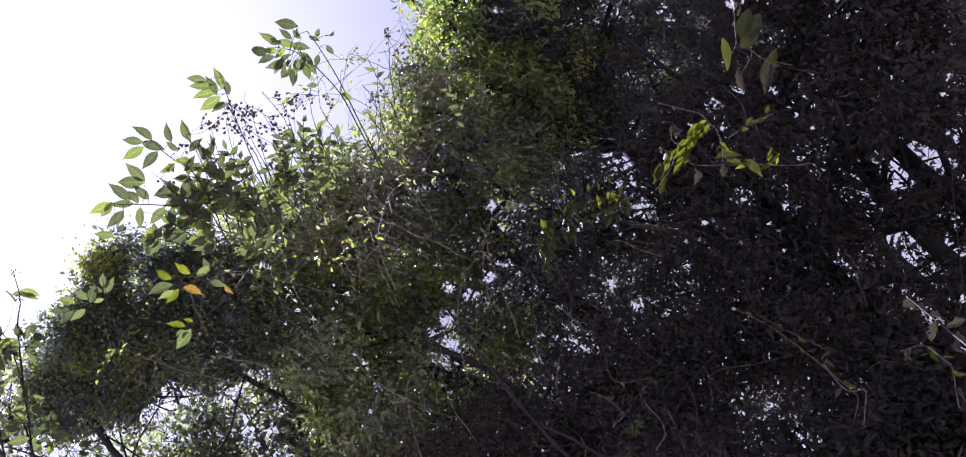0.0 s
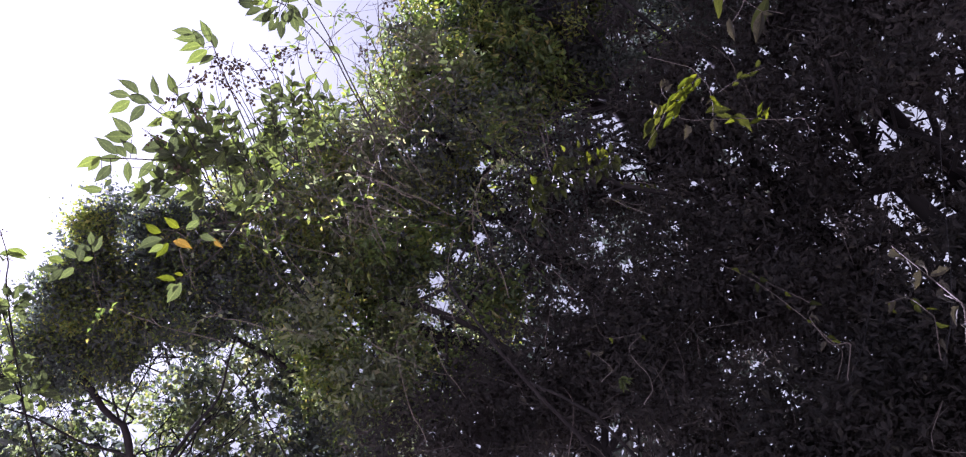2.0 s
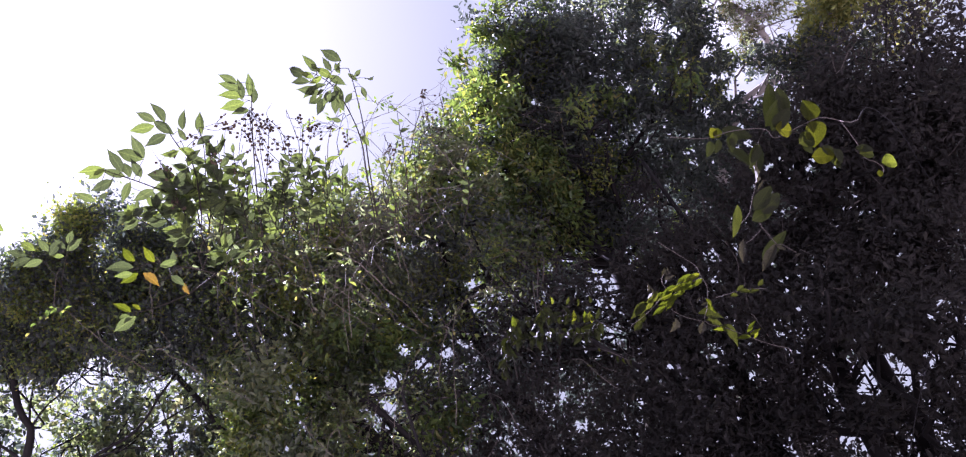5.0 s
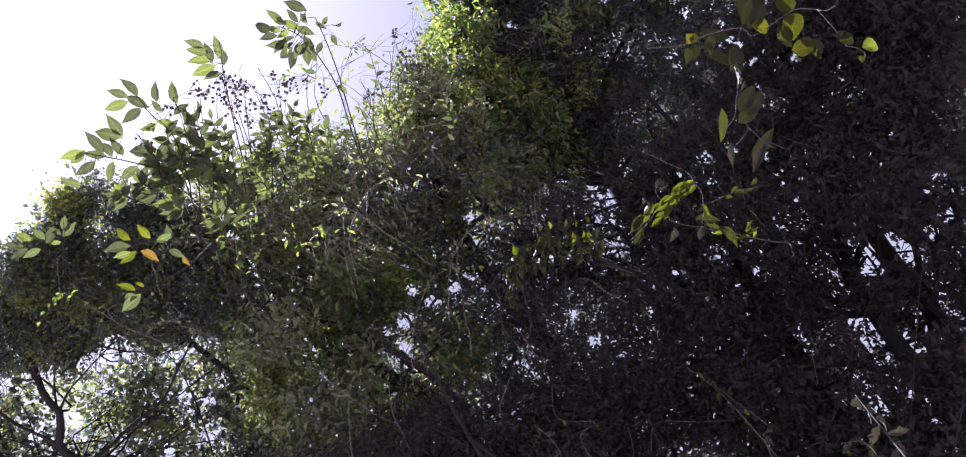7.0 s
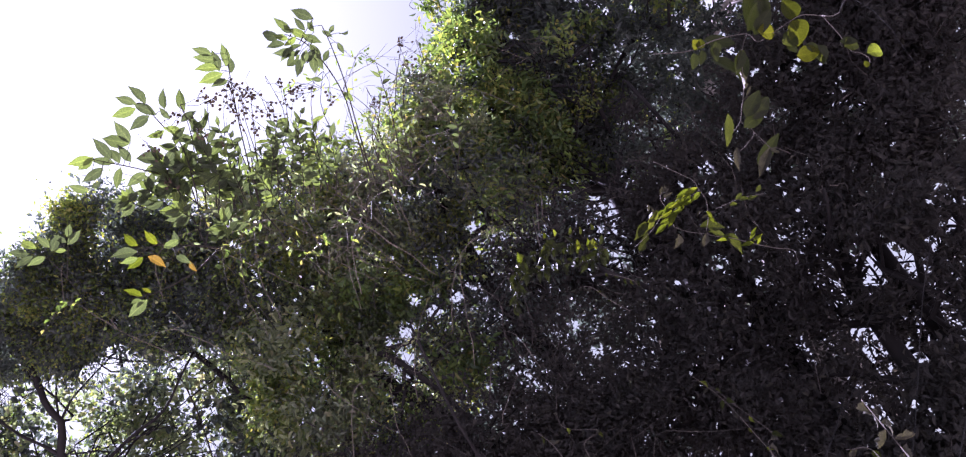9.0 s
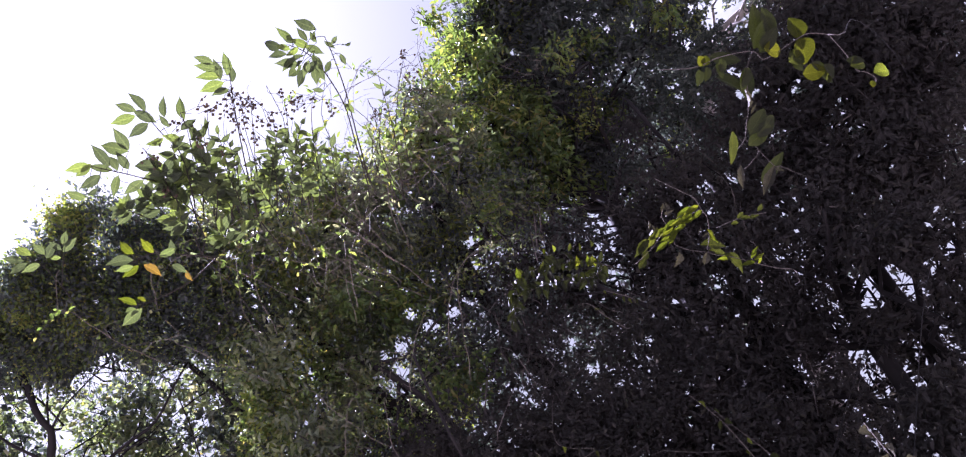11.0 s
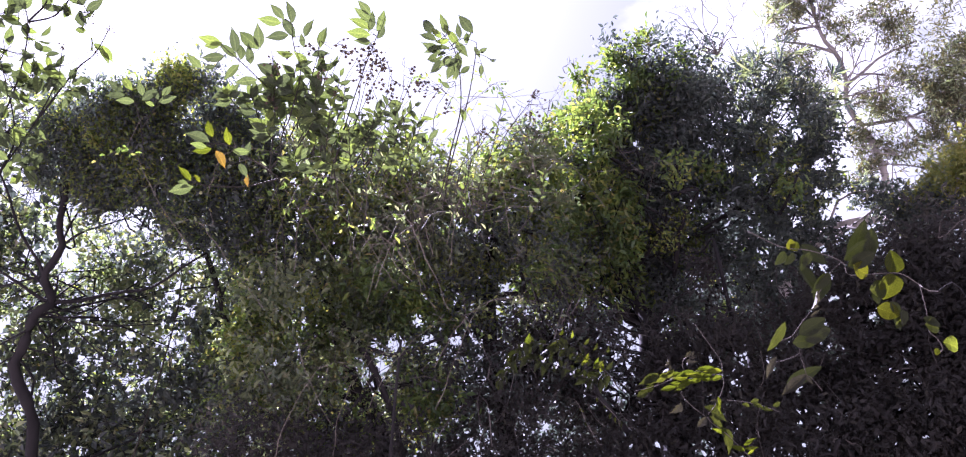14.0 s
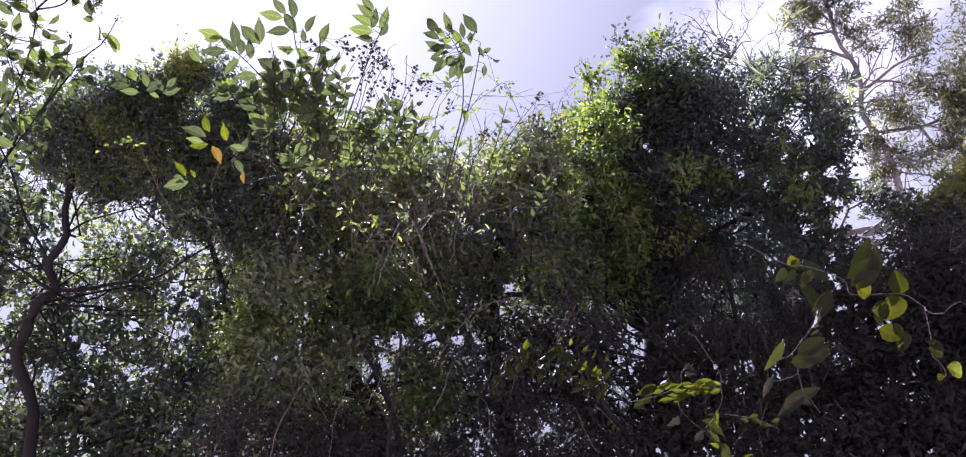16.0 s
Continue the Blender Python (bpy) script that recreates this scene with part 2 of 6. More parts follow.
def value_noise(p, seed=0):
    """Smooth noise in 0..1 at the rows of p."""
    i = np.floor(p).astype(np.int64)
    f = p - i
    f = f * f * (3 - 2 * f)
    total = np.zeros(len(p))
    for dx in (0, 1):
        for dy in (0, 1):
            for dz in (0, 1):
                h = (i[:, 0] + dx) * 374761393 + (i[:, 1] + dy) * 668265263 + (i[:, 2] + dz) * 2147483647 + seed * 974711
                h = (h ^ (h >> 13)) * 1274126177
                h = ((h ^ (h >> 16)) & 0xFFFF) / 65535.0
                w = (f[:, 0] if dx else 1 - f[:, 0]) * (f[:, 1] if dy else 1 - f[:, 1]) * (f[:, 2] if dz else 1 - f[:, 2])
                total += w * h
    return total


def unit(v):
    return v / (np.linalg.norm(v, axis=-1, keepdims=True) + 1e-9)


def mesh_of(name, verts, tris, mat, smooth=False):
    me = bpy.data.meshes.new(name)
    verts, tris = np.asarray(verts, np.float32), np.asarray(tris, np.int32)
    me.vertices.add(len(verts))
    me.vertices.foreach_set("co", verts.ravel())
    me.loops.add(tris.size)
    me.loops.foreach_set("vertex_index", tris.ravel())
    me.polygons.add(len(tris))
    me.polygons.foreach_set("loop_start", np.arange(0, tris.size, 3, dtype=np.int32))
    me.polygons.foreach_set("use_smooth", np.full(len(tris), smooth))
    me.update(calc_edges=True)
    me.materials.append(mat)
    return me


def thing(name, base, label, category, group=""):
    ob = new(name)
    ob.location = base
    ob.empty_display_size = 0.2
    return tagged(ob, label, category, group)


def part(name, verts, tris, mat, parent, label="", kind="", smooth=False):
    """One mesh under a thing; verts are in the world."""
    base = np.array(parent.location) if parent else np.zeros(3)
    ob = new(name, mesh_of(name, np.asarray(verts) - base, tris, mat, smooth))
    ob.parent = parent
    return tagged(ob, label, "", "", kind)


def spline(points, n):
    """A smooth line through the points, n samples."""
    p = np.array(points, float)
    if len(p) == 2:
        return p[0] + (p[1] - p[0]) * np.linspace(0, 1, n)[:, None]
    q = np.vstack([2 * p[0] - p[1], p, 2 * p[-1] - p[-2]])
    s = np.linspace(0, len(p) - 1 - 1e-6, n)
    k = s.astype(int)
    t = (s - k)[:, None]
    a, b, c, d = q[k], q[k + 1], q[k + 2], q[k + 3]
    return 0.5 * (2 * b + (c - a) * t + (2 * a - 5 * b + 4 * c - d) * t * t + (3 * b - a - 3 * c + d) * t ** 3)


def tube(line, r0, r1, sides=6, rough=0.0, seed=0):
    """A tapered tube along the line, closed at both ends."""
    p = np.asarray(line, float)
    n = len(p)
    along = unit(np.gradient(p, axis=0))
    ref = np.where(np.abs(along[:, 2:3]) > 0.9, [[1.0, 0, 0]], [[0, 0, 1.0]])
    u = unit(np.cross(along, ref))
    v = np.cross(along, u)
    r = np.linspace(r0, r1, n)[:, None, None]
    a = np.linspace(0, 2 * math.pi, sides, endpoint=False)
    if rough:
        r = r * (1 + rough * (rng_of(seed).random((n, sides, 1)) - 0.5))
    ring = p[:, None] + r * (np.cos(a)[None, :, None] * u[:, None] + np.sin(a)[None, :, None] * v[:, None])
    verts = np.vstack([ring.reshape(-1, 3), p[:1], p[-1:]])
    k = np.arange(n - 1)[:, None] * sides
    j = np.arange(sides)[None]
    jn = (j + 1) % sides
    t1 = np.stack([k + j, k + jn, k + sides + jn], -1).reshape(-1, 3)
    t2 = np.stack([k + j, k + sides + jn, k + sides + j], -1).reshape(-1, 3)
    e = (n - 1) * sides
    j, jn = j.ravel(), jn.ravel()
    c1 = np.stack([jn, j, np.full(sides, n * sides)], -1)
    c2 = np.stack([e + j, e + jn, np.full(sides, n * sides + 1)], -1)
    return verts, np.vstack([t1, t2, c1, c2])


def joined(pieces):
    vs, ts, k = [], [], 0
    for v, t in pieces:
        vs.append(v)
        ts.append(t + k)
        k += len(v)
    return np.vstack(vs), np.vstack(ts)


def wander(a, b, rng, n=6, loose=0.12, sag=0.0):
    """A crooked line from a to b."""
    a, b = np.array(a, float), np.array(b, float)
    s = np.linspace(0, 1, n)[:, None]
    p = a + (b - a) * s + rng.normal(0, 1, (n, 3)) * loose * np.linalg.norm(b - a) * np.sin(math.pi * s) * 0.5
    p[:, 2] += sag * np.sin(math.pi * s[:, 0]) * np.linalg.norm(b - a)
    return spline(p, n * 2)


def leaf_cloud(pos, axis, normal, length, width, fold=0.25, shape="diamond"):
    """Many small leaves, folded along the midrib, each an island of its own."""
    n = len(pos)
    axis = unit(axis)
    side = unit(np.cross(axis, normal))
    nor = np.cross(side, axis)
    L, W = length[:, None], width[:, None]
    if shape == "diamond":
        v = np.stack([pos, pos + axis * L * 0.42 - side * W * 0.5 + nor * W * fold, pos + axis * L, pos + axis * L * 0.42 + side * W * 0.5 + nor * W * fold], 1)
        f = np.array([[0, 1, 2], [0, 2, 3]])
    else:
        droop = nor * L * -0.12
        v = np.stack([pos, pos + axis * L * 0.28 - side * W * 0.45 + nor * W * fold, pos + axis * L * 0.62 - side * W * 0.42 + nor * W * fold, pos + axis * L + droop,
                      pos + axis * L * 0.62 + side * W * 0.42 + nor * W * fold, pos + axis * L * 0.28 + side * W * 0.45 + nor * W * fold], 1)
        f = np.array([[0, 1, 2], [0, 2, 3], [0, 3, 4], [0, 4, 5]])
    k = v.shape[1]
    tris = (np.arange(n)[:, None, None] * k + f[None]).reshape(-1, 3)
    return v.reshape(-1, 3), tris


EYE = np.array([0.0, 0.0, 1.6])  # the path's spot, from which the gaps in the crowns open outwards
GAPS_LEFT = [(-2.67, 5.04, 5.62, 0.131), (-2.83, 4.99, 5.57, 0.098), (-2.57, 5.15, 5.55, 0.098), (-3.14, 5.04, 5.26, 0.071), (-2.87, 5.14, 5.35, 0.065), (-2.76, 5.72, 4.48, 0.098), (-2.62, 5.77, 4.52, 0.071), (-3.04, 5.52, 4.60, 0.065), (-3.55, 5.14, 4.71, 0.098), (-3.57, 5.31, 4.38, 0.098), (-3.37, 4.93, 5.21, 0.055), (-3.36, 4.65, 5.57, 0.082), (-3.41, 4.49, 5.72, 0.087), (-3.32, 4.25, 6.03, 0.076), (-2.42, 5.44, 5.24, 0.055), (-2.75, 5.54, 4.82, 0.049), (-2.99, 5.66, 4.37, 0.065), (-3.49, 4.97, 5.03, 0.055)]
GAPS_MIDDLE = [(0.16, 4.81, 5.14, 0.056), (0.17, 4.88, 5.05, 0.051), (0.26, 5.02, 4.83, 0.070), (0.16, 5.10, 4.72, 0.061), (0.04, 5.20, 4.56, 0.070), (-0.13, 5.21, 4.53, 0.065), (-0.32, 5.21, 4.52, 0.065), (-0.42, 5.12, 4.66, 0.079), (-0.57, 5.20, 4.50, 0.070), (-0.68, 5.27, 4.33, 0.056), (-0.35, 5.04, 4.80, 0.047), (-0.73, 5.18, 4.50, 0.047), (-1.26, 4.42, 5.42, 0.061), (-1.27, 4.59, 5.22, 0.037), (-1.02, 5.14, 4.48, 0.037), (0.52, 5.49, 3.92, 0.061), (0.55, 5.57, 3.71, 0.056), (1.20, 5.03, 4.60, 0.061), (1.24, 5.14, 4.40, 0.065), (1.41, 5.03, 4.52, 0.061), (1.08, 5.00, 4.70, 0.037)]
GAPS_RIGHT = [(2.21, 4.71, 4.56, 0.070), (2.51, 4.63, 4.44, 0.037), (2.68, 4.65, 4.25, 0.056), (2.08, 4.60, 4.82, 0.042), (1.69, 5.40, 3.54, 0.042), (1.75, 5.42, 3.43, 0.047), (0.99, 5.53, 3.65, 0.042), (2.39, 5.31, 3.03, 0.112), (2.51, 5.25, 3.04, 0.101), (2.56, 5.26, 2.91, 0.078), (2.14, 5.49, 2.74, 0.078), (2.04, 5.55, 2.65, 0.067), (2.74, 5.17, 2.92, 0.061)] + [(2.09, 5.53, 2.80, 0.067), (1.81, 5.66, 2.62, 0.073), (1.91, 5.68, 2.28, 0.084), (1.64, 5.71, 2.60, 0.050), (2.68, 5.25, 2.90, 0.056), (2.90, 5.13, 2.93, 0.056), (2.53, 4.27, 4.95, 0.075), (2.61, 4.28, 4.87, 0.056), (2.48, 4.23, 5.04, 0.042), (2.59, 4.21, 4.98, 0.060), (2.47, 4.32, 4.93, 0.056), (2.67, 4.25, 4.87, 0.056)]
GAPS_TOP = [(1.98, 4.01, 5.59, 0.056), (2.31, 4.01, 5.39, 0.051), (2.45, 4.11, 5.20, 0.056), (2.28, 4.17, 5.24, 0.042), (2.42, 4.24, 5.06, 0.042), (2.15, 4.14, 5.36, 0.037), (2.59, 4.07, 5.14, 0.061), (2.81, 4.00, 5.05, 0.065), (2.94, 3.98, 4.97, 0.047), (2.26, 4.35, 5.04, 0.042), (1.89, 4.28, 5.33, 0.033), (2.29, 4.41, 4.94, 0.056), (2.07, 4.66, 4.75, 0.047), (2.28, 4.57, 4.74, 0.042), (1.00, 5.04, 4.70, 0.047), (1.17, 5.07, 4.57, 0.075), (1.26, 5.14, 4.42, 0.056)]


def pinholes(count, az, up, size, seed):
    """Small chinks, in loose groups, between the given bearings (degrees from straight ahead) and heights (degrees)."""
    rng, out = rng_of(seed), []
    while len(out) < count:
        a0, u0 = rng.uniform(*az), rng.uniform(*up)
        for _ in range(rng.integers(3, 9)):
            a, u = math.radians(a0 + rng.normal(0, 1.1)), math.radians(u0 + rng.normal(0, 1.1))
            v = 6.0 * np.array([math.sin(a) * math.cos(u), math.cos(a) * math.cos(u), math.sin(u)])
            out.append((*(EYE + v), rng.uniform(*size)))
    return out


CHINKS = pinholes(200, (9, 34), (4, 30), (0.014, 0.034), 71) + pinholes(40, (8, 28), (30, 44), (0.012, 0.028), 72) + pinholes(90, (-32, 8), (10, 40), (0.012, 0.026), 73)


def in_gap(p, rng):
    """Which of the points lie in one of the ragged gaps through which the sky shows between the crowns."""
    v = p - EYE
    way = (v / np.linalg.norm(v, axis=1, keepdims=True)).astype(np.float32)
    ragged = (0.5 + 0.9 * value_noise(p * 9.0, 8)) ** 2
    hit = np.zeros(len(p), bool)
    for x, y, z, r in GAPS_LEFT + GAPS_MIDDLE + GAPS_RIGHT + GAPS_TOP + CHINKS:
        c = np.array([x, y, z]) - EYE
        far = np.linalg.norm(c)
        inside = 2 - 2 * (way @ (c / far).astype(np.float32)) < (r / far) ** 2 * ragged
        hit |= inside & (rng.random(len(p)) > (0.14 if r > 0.036 else 0.03))
    return hit


def fill(blobs, cover, leaf, rng, shell=0.33, squash=0.9, clump=2.2, gap=0.42, spray=0.07, per=6, tufts=0, tuft_r=0.3):
    """Places for leaves in the blobs (centre, radius): sprays of a few leaves, thinned to clumps."""
    size, spots = leaf, []
    for c, r in blobs:
        n = int(cover * math.pi * r * r / (0.5 * leaf[0] * leaf[1]))
        m = n // per + 1
        d = unit(rng.normal(0, 1, (m * 2, 3)))
        rad = r * rng.random((m * 2, 1)) ** shell * (0.72 + 0.5 * value_noise(d * 2.4 + np.array(c) * 3.1, 5)[:, None])
        p = np.array(c) + d * rad * np.array([1, 1, squash])
        if tufts:
            k = max(5, int(tufts * r * r))
            q = unit(rng.normal(0, 1, (k, 3)))
            q = np.array(c) + q * r * (0.45 + 0.55 * rng.random((k, 1))) * np.array([1, 1, squash])
            w = rng.integers(0, k, m * 2)
            p = q[w] + rng.normal(0, 1, (m * 2, 3)) * tuft_r * r * np.array([0.55, 0.55, 0.38]) * (0.6 + 0.8 * (w % 5 / 4))[:, None]
        keep = value_noise(p * clump, 3) * 0.65 + value_noise(p * clump * 2.7, 4) * 0.35 > gap
        p = p[keep][:m]
        out = unit(p - np.array(c))
        spots.append(np.hstack([np.repeat(p, per, 0), np.repeat(out, per, 0)]))
    s = np.vstack(spots)
    p, out = s[:, :3] + rng.normal(0, spray, (len(s), 3)), s[:, 3:]
    axis = out * 0.45 + rng.normal(0, 0.7, p.shape) + np.array([0, 0, -0.25])
    normal = rng.normal(0, 0.8, p.shape) + np.array([0, 0, 0.7])
    scale = rng.uniform(0.6, 1.35, len(p))
    long = leaf[0] * scale
    free = ~in_gap(p + unit(axis) * long[:, None] * 0.5, rng)
    return p[free], axis[free], normal[free], long[free], (leaf[1] * scale)[free]


def twig_set(blobs, count, rng, reach=0.9):
    out = []
    for c, r in blobs:
        for _ in range(max(2, int(count * r * r))):
            d = unit(rng.normal(0, 1, 3))
            a = np.array(c) + d * r * rng.uniform(0, 0.7)
            b = a + unit(d + rng.normal(0, 0.7, 3) + np.array([0, 0, 0.25])) * r * rng.uniform(0.3, reach)
            out.append(tube(wander(a, b, rng, 4, 0.3), 0.006 * rng.uniform(0.5, 1.3), 0.0015, 3))
    return joined(out)


def tree(name, label, category, trunk, radius, blobs, layers, bark, seed, twigs=18, limb_r=0.035, taper=0.45, group="", branch_to=None, reach=0.9, twig_mat=None, extra=()):
    """A tapered trunk, a limb to each mass of leaves, twigs, and layers of leaves."""
    rng = rng_of(seed)
    trunk = [(trunk[0][0], trunk[0][1], -0.06)] + list(trunk[1:])
    line = spline(trunk, 26)
    root = thing(name, tuple(line[0]), label, category, group)
    part("trunk", *tube(line, radius, radius * taper, 12, 0.16, seed), bark, root, smooth=True)
    for c, r in (branch_to or blobs):
        gap = np.linalg.norm(line - np.array(c), axis=1) + np.abs(np.arange(len(line)) - 16) * 0.02
        k = max(3, int(np.argmin(gap)) - 3)
        limb = wander(line[k], np.array(c) + rng.normal(0, 0.15 * r, 3), rng, 5, 0.3, 0.06)
        pieces = [tube(limb, min(limb_r, radius * 0.6), limb_r * 0.35, 7, 0.1, seed)]
        for _ in range(4):
            s = limb[rng.integers(3, len(limb))]
            e = np.array(c) + unit(rng.normal(0, 1, 3)) * r * rng.uniform(0.6, 1.0)
            pieces.append(tube(wander(s, e, rng, 5, 0.3), limb_r * 0.4, limb_r * 0.1, 5))
        part("limb", *joined(pieces), bark, root, smooth=True)
    for pts, r in extra:
        part("limb", *tube(spline(pts, 16), r, r * 0.4, 8, 0.15, seed), bark, root, smooth=True)
    if twigs:
        part("twig_tangle", *twig_set(blobs, twigs, rng, reach), twig_mat or BARK_TWIG, root, "thin bare brown twigs", "stuff")
    for mat, cover, leaf, opt in layers:
        opt = dict(opt)
        pick = opt.pop("only", None)
        shape = opt.pop("shape", "diamond")
        some = blobs if pick is None else [blobs[i] for i in pick]
        v, t = leaf_cloud(*fill(some, cover, leaf, rng, **opt), shape=shape)
        part("crown", v, t, mat, root, "", "stuff")
    return root


# ---- ground ----
def ground():
    m, t, out = material("leaf_litter")
    co = t.nodes.new("ShaderNodeTexCoord")
    a = t.nodes.new("ShaderNodeTexNoise")
    a.inputs["Scale"].default_value, a.inputs["Detail"].default_value = 7.0, 8
    t.links.new(co.outputs["Object"], a.inputs["Vector"])
    p = t.nodes.new("ShaderNodeBsdfPrincipled")
    t.links.new(ramp(t, a.outputs["Fac"], [(0.35, (0.16, 0.14, 0.12)), (0.55, (0.27, 0.24, 0.21)), (0.7, (0.21, 0.19, 0.16))]), p.inputs["Base Color"])
    p.inputs["Roughness"].default_value = 0.95
    t.links.new(p.outputs["BSDF"], out.inputs["Surface"])
    g = np.concatenate([np.linspace(-2500, -30, 8), np.linspace(-24, 24, 49), np.linspace(30, 2500, 8)])
    x, y = np.meshgrid(g, g, indexing="ij")
    z = 0.10 * value_noise(np.stack([x, y, 0 * x], -1).reshape(-1, 3) * 0.35, 9).reshape(x.shape) - 0.08
    n = len(g)
    i = (np.arange(n - 1)[:, None] * n + np.arange(n - 1)[None]).ravel()
    tris = np.vstack([np.stack([i, i + n, i + n + 1], -1), np.stack([i, i + n + 1, i + 1], -1)])
    ob = new("ground", mesh_of("ground", np.stack([x, y, z], -1).reshape(-1, 3), tris, m, True))
    tagged(ob, "dry brown soil and leaf litter under the thicket", "ground", "", "structure")


ground()

SMALL, MID, WIDE = (0.046, 0.022), (0.06, 0.027), (0.078, 0.033)

# vine-grown mound
TINY = (0.036, 0.018)
# Rim leaves coloured as sunlit, the front kept dark as shaded.
tree("vine_covered_shrub", "dense dark green vine-covered shrub, yellow-green rim leaves coloured as sunlit", "shrub",
     [(-2.21, 7.81, 2.86), (-2.40, 7.54, 4.79), (-2.52, 6.95, 5.86), (-2.74, 6.11, 6.56)], 0.05,
     [((-2.57, 5.43, 6.94), 0.55), ((-3.01, 5.58, 6.53), 0.62), ((-2.32, 5.87, 6.58), 0.75), ((-3.37, 5.43, 6.77), 0.50), ((-3.65, 5.33, 6.69), 0.45), ((-1.88, 6.19, 6.20), 0.5), ((-2.20, 5.62, 6.92), 0.45), ((-3.20, 5.63, 6.66), 0.40), ((-2.53, 4.78, 6.97), 0.20), ((-2.36, 4.80, 7.03), 0.19), ((-2.20, 4.89, 7.02), 0.18), ((-2.93, 4.85, 6.70), 0.22), ((-2.92, 5.05, 6.50), 0.24), ((-3.12, 4.79, 6.64), 0.22), ((-2.69, 4.87, 6.80), 0.19)],
     [(LEAF_DARK, 3.0, MID, dict(shell=0.45, gap=0.37)), (LEAF_DARK, 1.6, TINY, dict(gap=0.36, tufts=30, tuft_r=0.24)), (LEAF_SUNLIT, 0.5, TINY, dict(shell=0.08, gap=0.46, only=[0, 1, 3, 4, 6, 7])), (LEAF_SUNLIT, 3.0, TINY, dict(gap=0.40, tufts=60, tuft_r=0.3, only=[8, 9, 10, 11, 12, 13, 14])), (LEAF_GREEN, 0.8, TINY, dict(gap=0.40, tufts=60, tuft_r=0.3, only=[8, 9, 10, 11, 12, 13, 14])), (LEAF_GREEN, 0.6, TINY, dict(shell=0.10, gap=0.46))],
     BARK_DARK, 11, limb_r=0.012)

# tangled middle of the thicket
tree("thicket_tree", "tangled dark green small-leaved tree full of twigs", "tree",
     [(-0.56, 6.89, 2.01), (-0.76, 7.00, 4.00), (-1.17, 6.81, 5.10), (-1.53, 6.47, 6.13)], 0.10,
     [((-1.49, 6.02, 6.40), 0.72), ((-0.79, 6.07, 6.52), 0.7), ((-1.60, 6.48, 5.71), 0.75), ((-0.91, 6.52, 5.88), 0.75), ((-1.70, 6.62, 5.00), 0.75), ((-0.98, 6.77, 5.01), 0.8), ((-1.25, 5.75, 6.80), 0.5)],
     [(LEAF_DARK, 0.95, MID, dict(shell=0.45, gap=0.48, clump=1.7)), (LEAF_OLIVE, 1.35, (0.075, 0.033), dict(gap=0.36, tufts=11, tuft_r=0.25, shape="ovate")), (LEAF_GREEN, 0.8, (0.08, 0.036), dict(gap=0.36, tufts=8, tuft_r=0.2, shape="ovate")), (LEAF_SUNLIT, 0.5, SMALL, dict(gap=0.40, tufts=10, tuft_r=0.18)), (LEAF_GREEN, 0.5, TINY, dict(shell=0.1, gap=0.5))], BARK_DARK, 12, twigs=55, reach=1.3,
     extra=[([(-1.18, 6.32, 5.35), (-0.93, 6.34, 4.98), (-0.69, 6.51, 4.47), (-0.56, 6.64, 3.88)], 0.04), ([(-0.93, 6.29, 5.07), (-0.65, 6.27, 4.98), (-0.33, 6.32, 5.15), (0.11, 6.46, 5.33)], 0.022), ([(-0.87, 6.40, 4.89), (-1.06, 6.42, 4.55), (-1.33, 6.55, 4.38)], 0.02)])
# Pale leaves kept off the lower masses, which are coloured as shaded.
tree("thicket_tree", "tangled dark green small-leaved tree full of twigs", "tree",
     [(0.37, 6.93, 1.80), (0.33, 7.04, 4.01), (0.18, 6.79, 5.35), (0.24, 6.45, 6.43)], 0.11,
     [((-0.07, 6.22, 6.41), 0.7), ((0.48, 6.06, 6.59), 0.6), ((-0.19, 6.63, 5.81), 0.62), ((0.54, 6.49, 6.01), 0.72), ((-0.06, 6.84, 5.05), 0.75), ((0.76, 6.73, 5.19), 0.8), ((0.73, 5.90, 6.91), 0.42), ((-0.49, 5.92, 6.75), 0.45), ((0.30, 5.95, 6.89), 0.4)],
     [(LEAF_DARK, 0.95, MID, dict(shell=0.45, gap=0.48, clump=1.7)), (LEAF_OLIVE, 1.35, (0.075, 0.033), dict(only=[0, 1, 2, 3, 6, 7, 8], gap=0.36, tufts=11, tuft_r=0.25, shape="ovate")), (LEAF_SHADED, 1.0, MID, dict(shell=0.4, gap=0.42, only=[4, 5])), (LEAF_GREEN, 0.8, (0.08, 0.036), dict(only=[0, 1, 2, 3, 6, 7, 8], gap=0.36, tufts=8, tuft_r=0.2, shape="ovate")), (LEAF_SUNLIT, 0.5, SMALL, dict(only=[0, 1, 2, 3, 6, 7, 8], gap=0.40, tufts=10, tuft_r=0.18)), (LEAF_GREEN, 0.4, SMALL, dict(shell=0.1, gap=0.46, only=[1, 6, 8, 3]))], BARK_DARK, 13, twigs=55, reach=1.3)
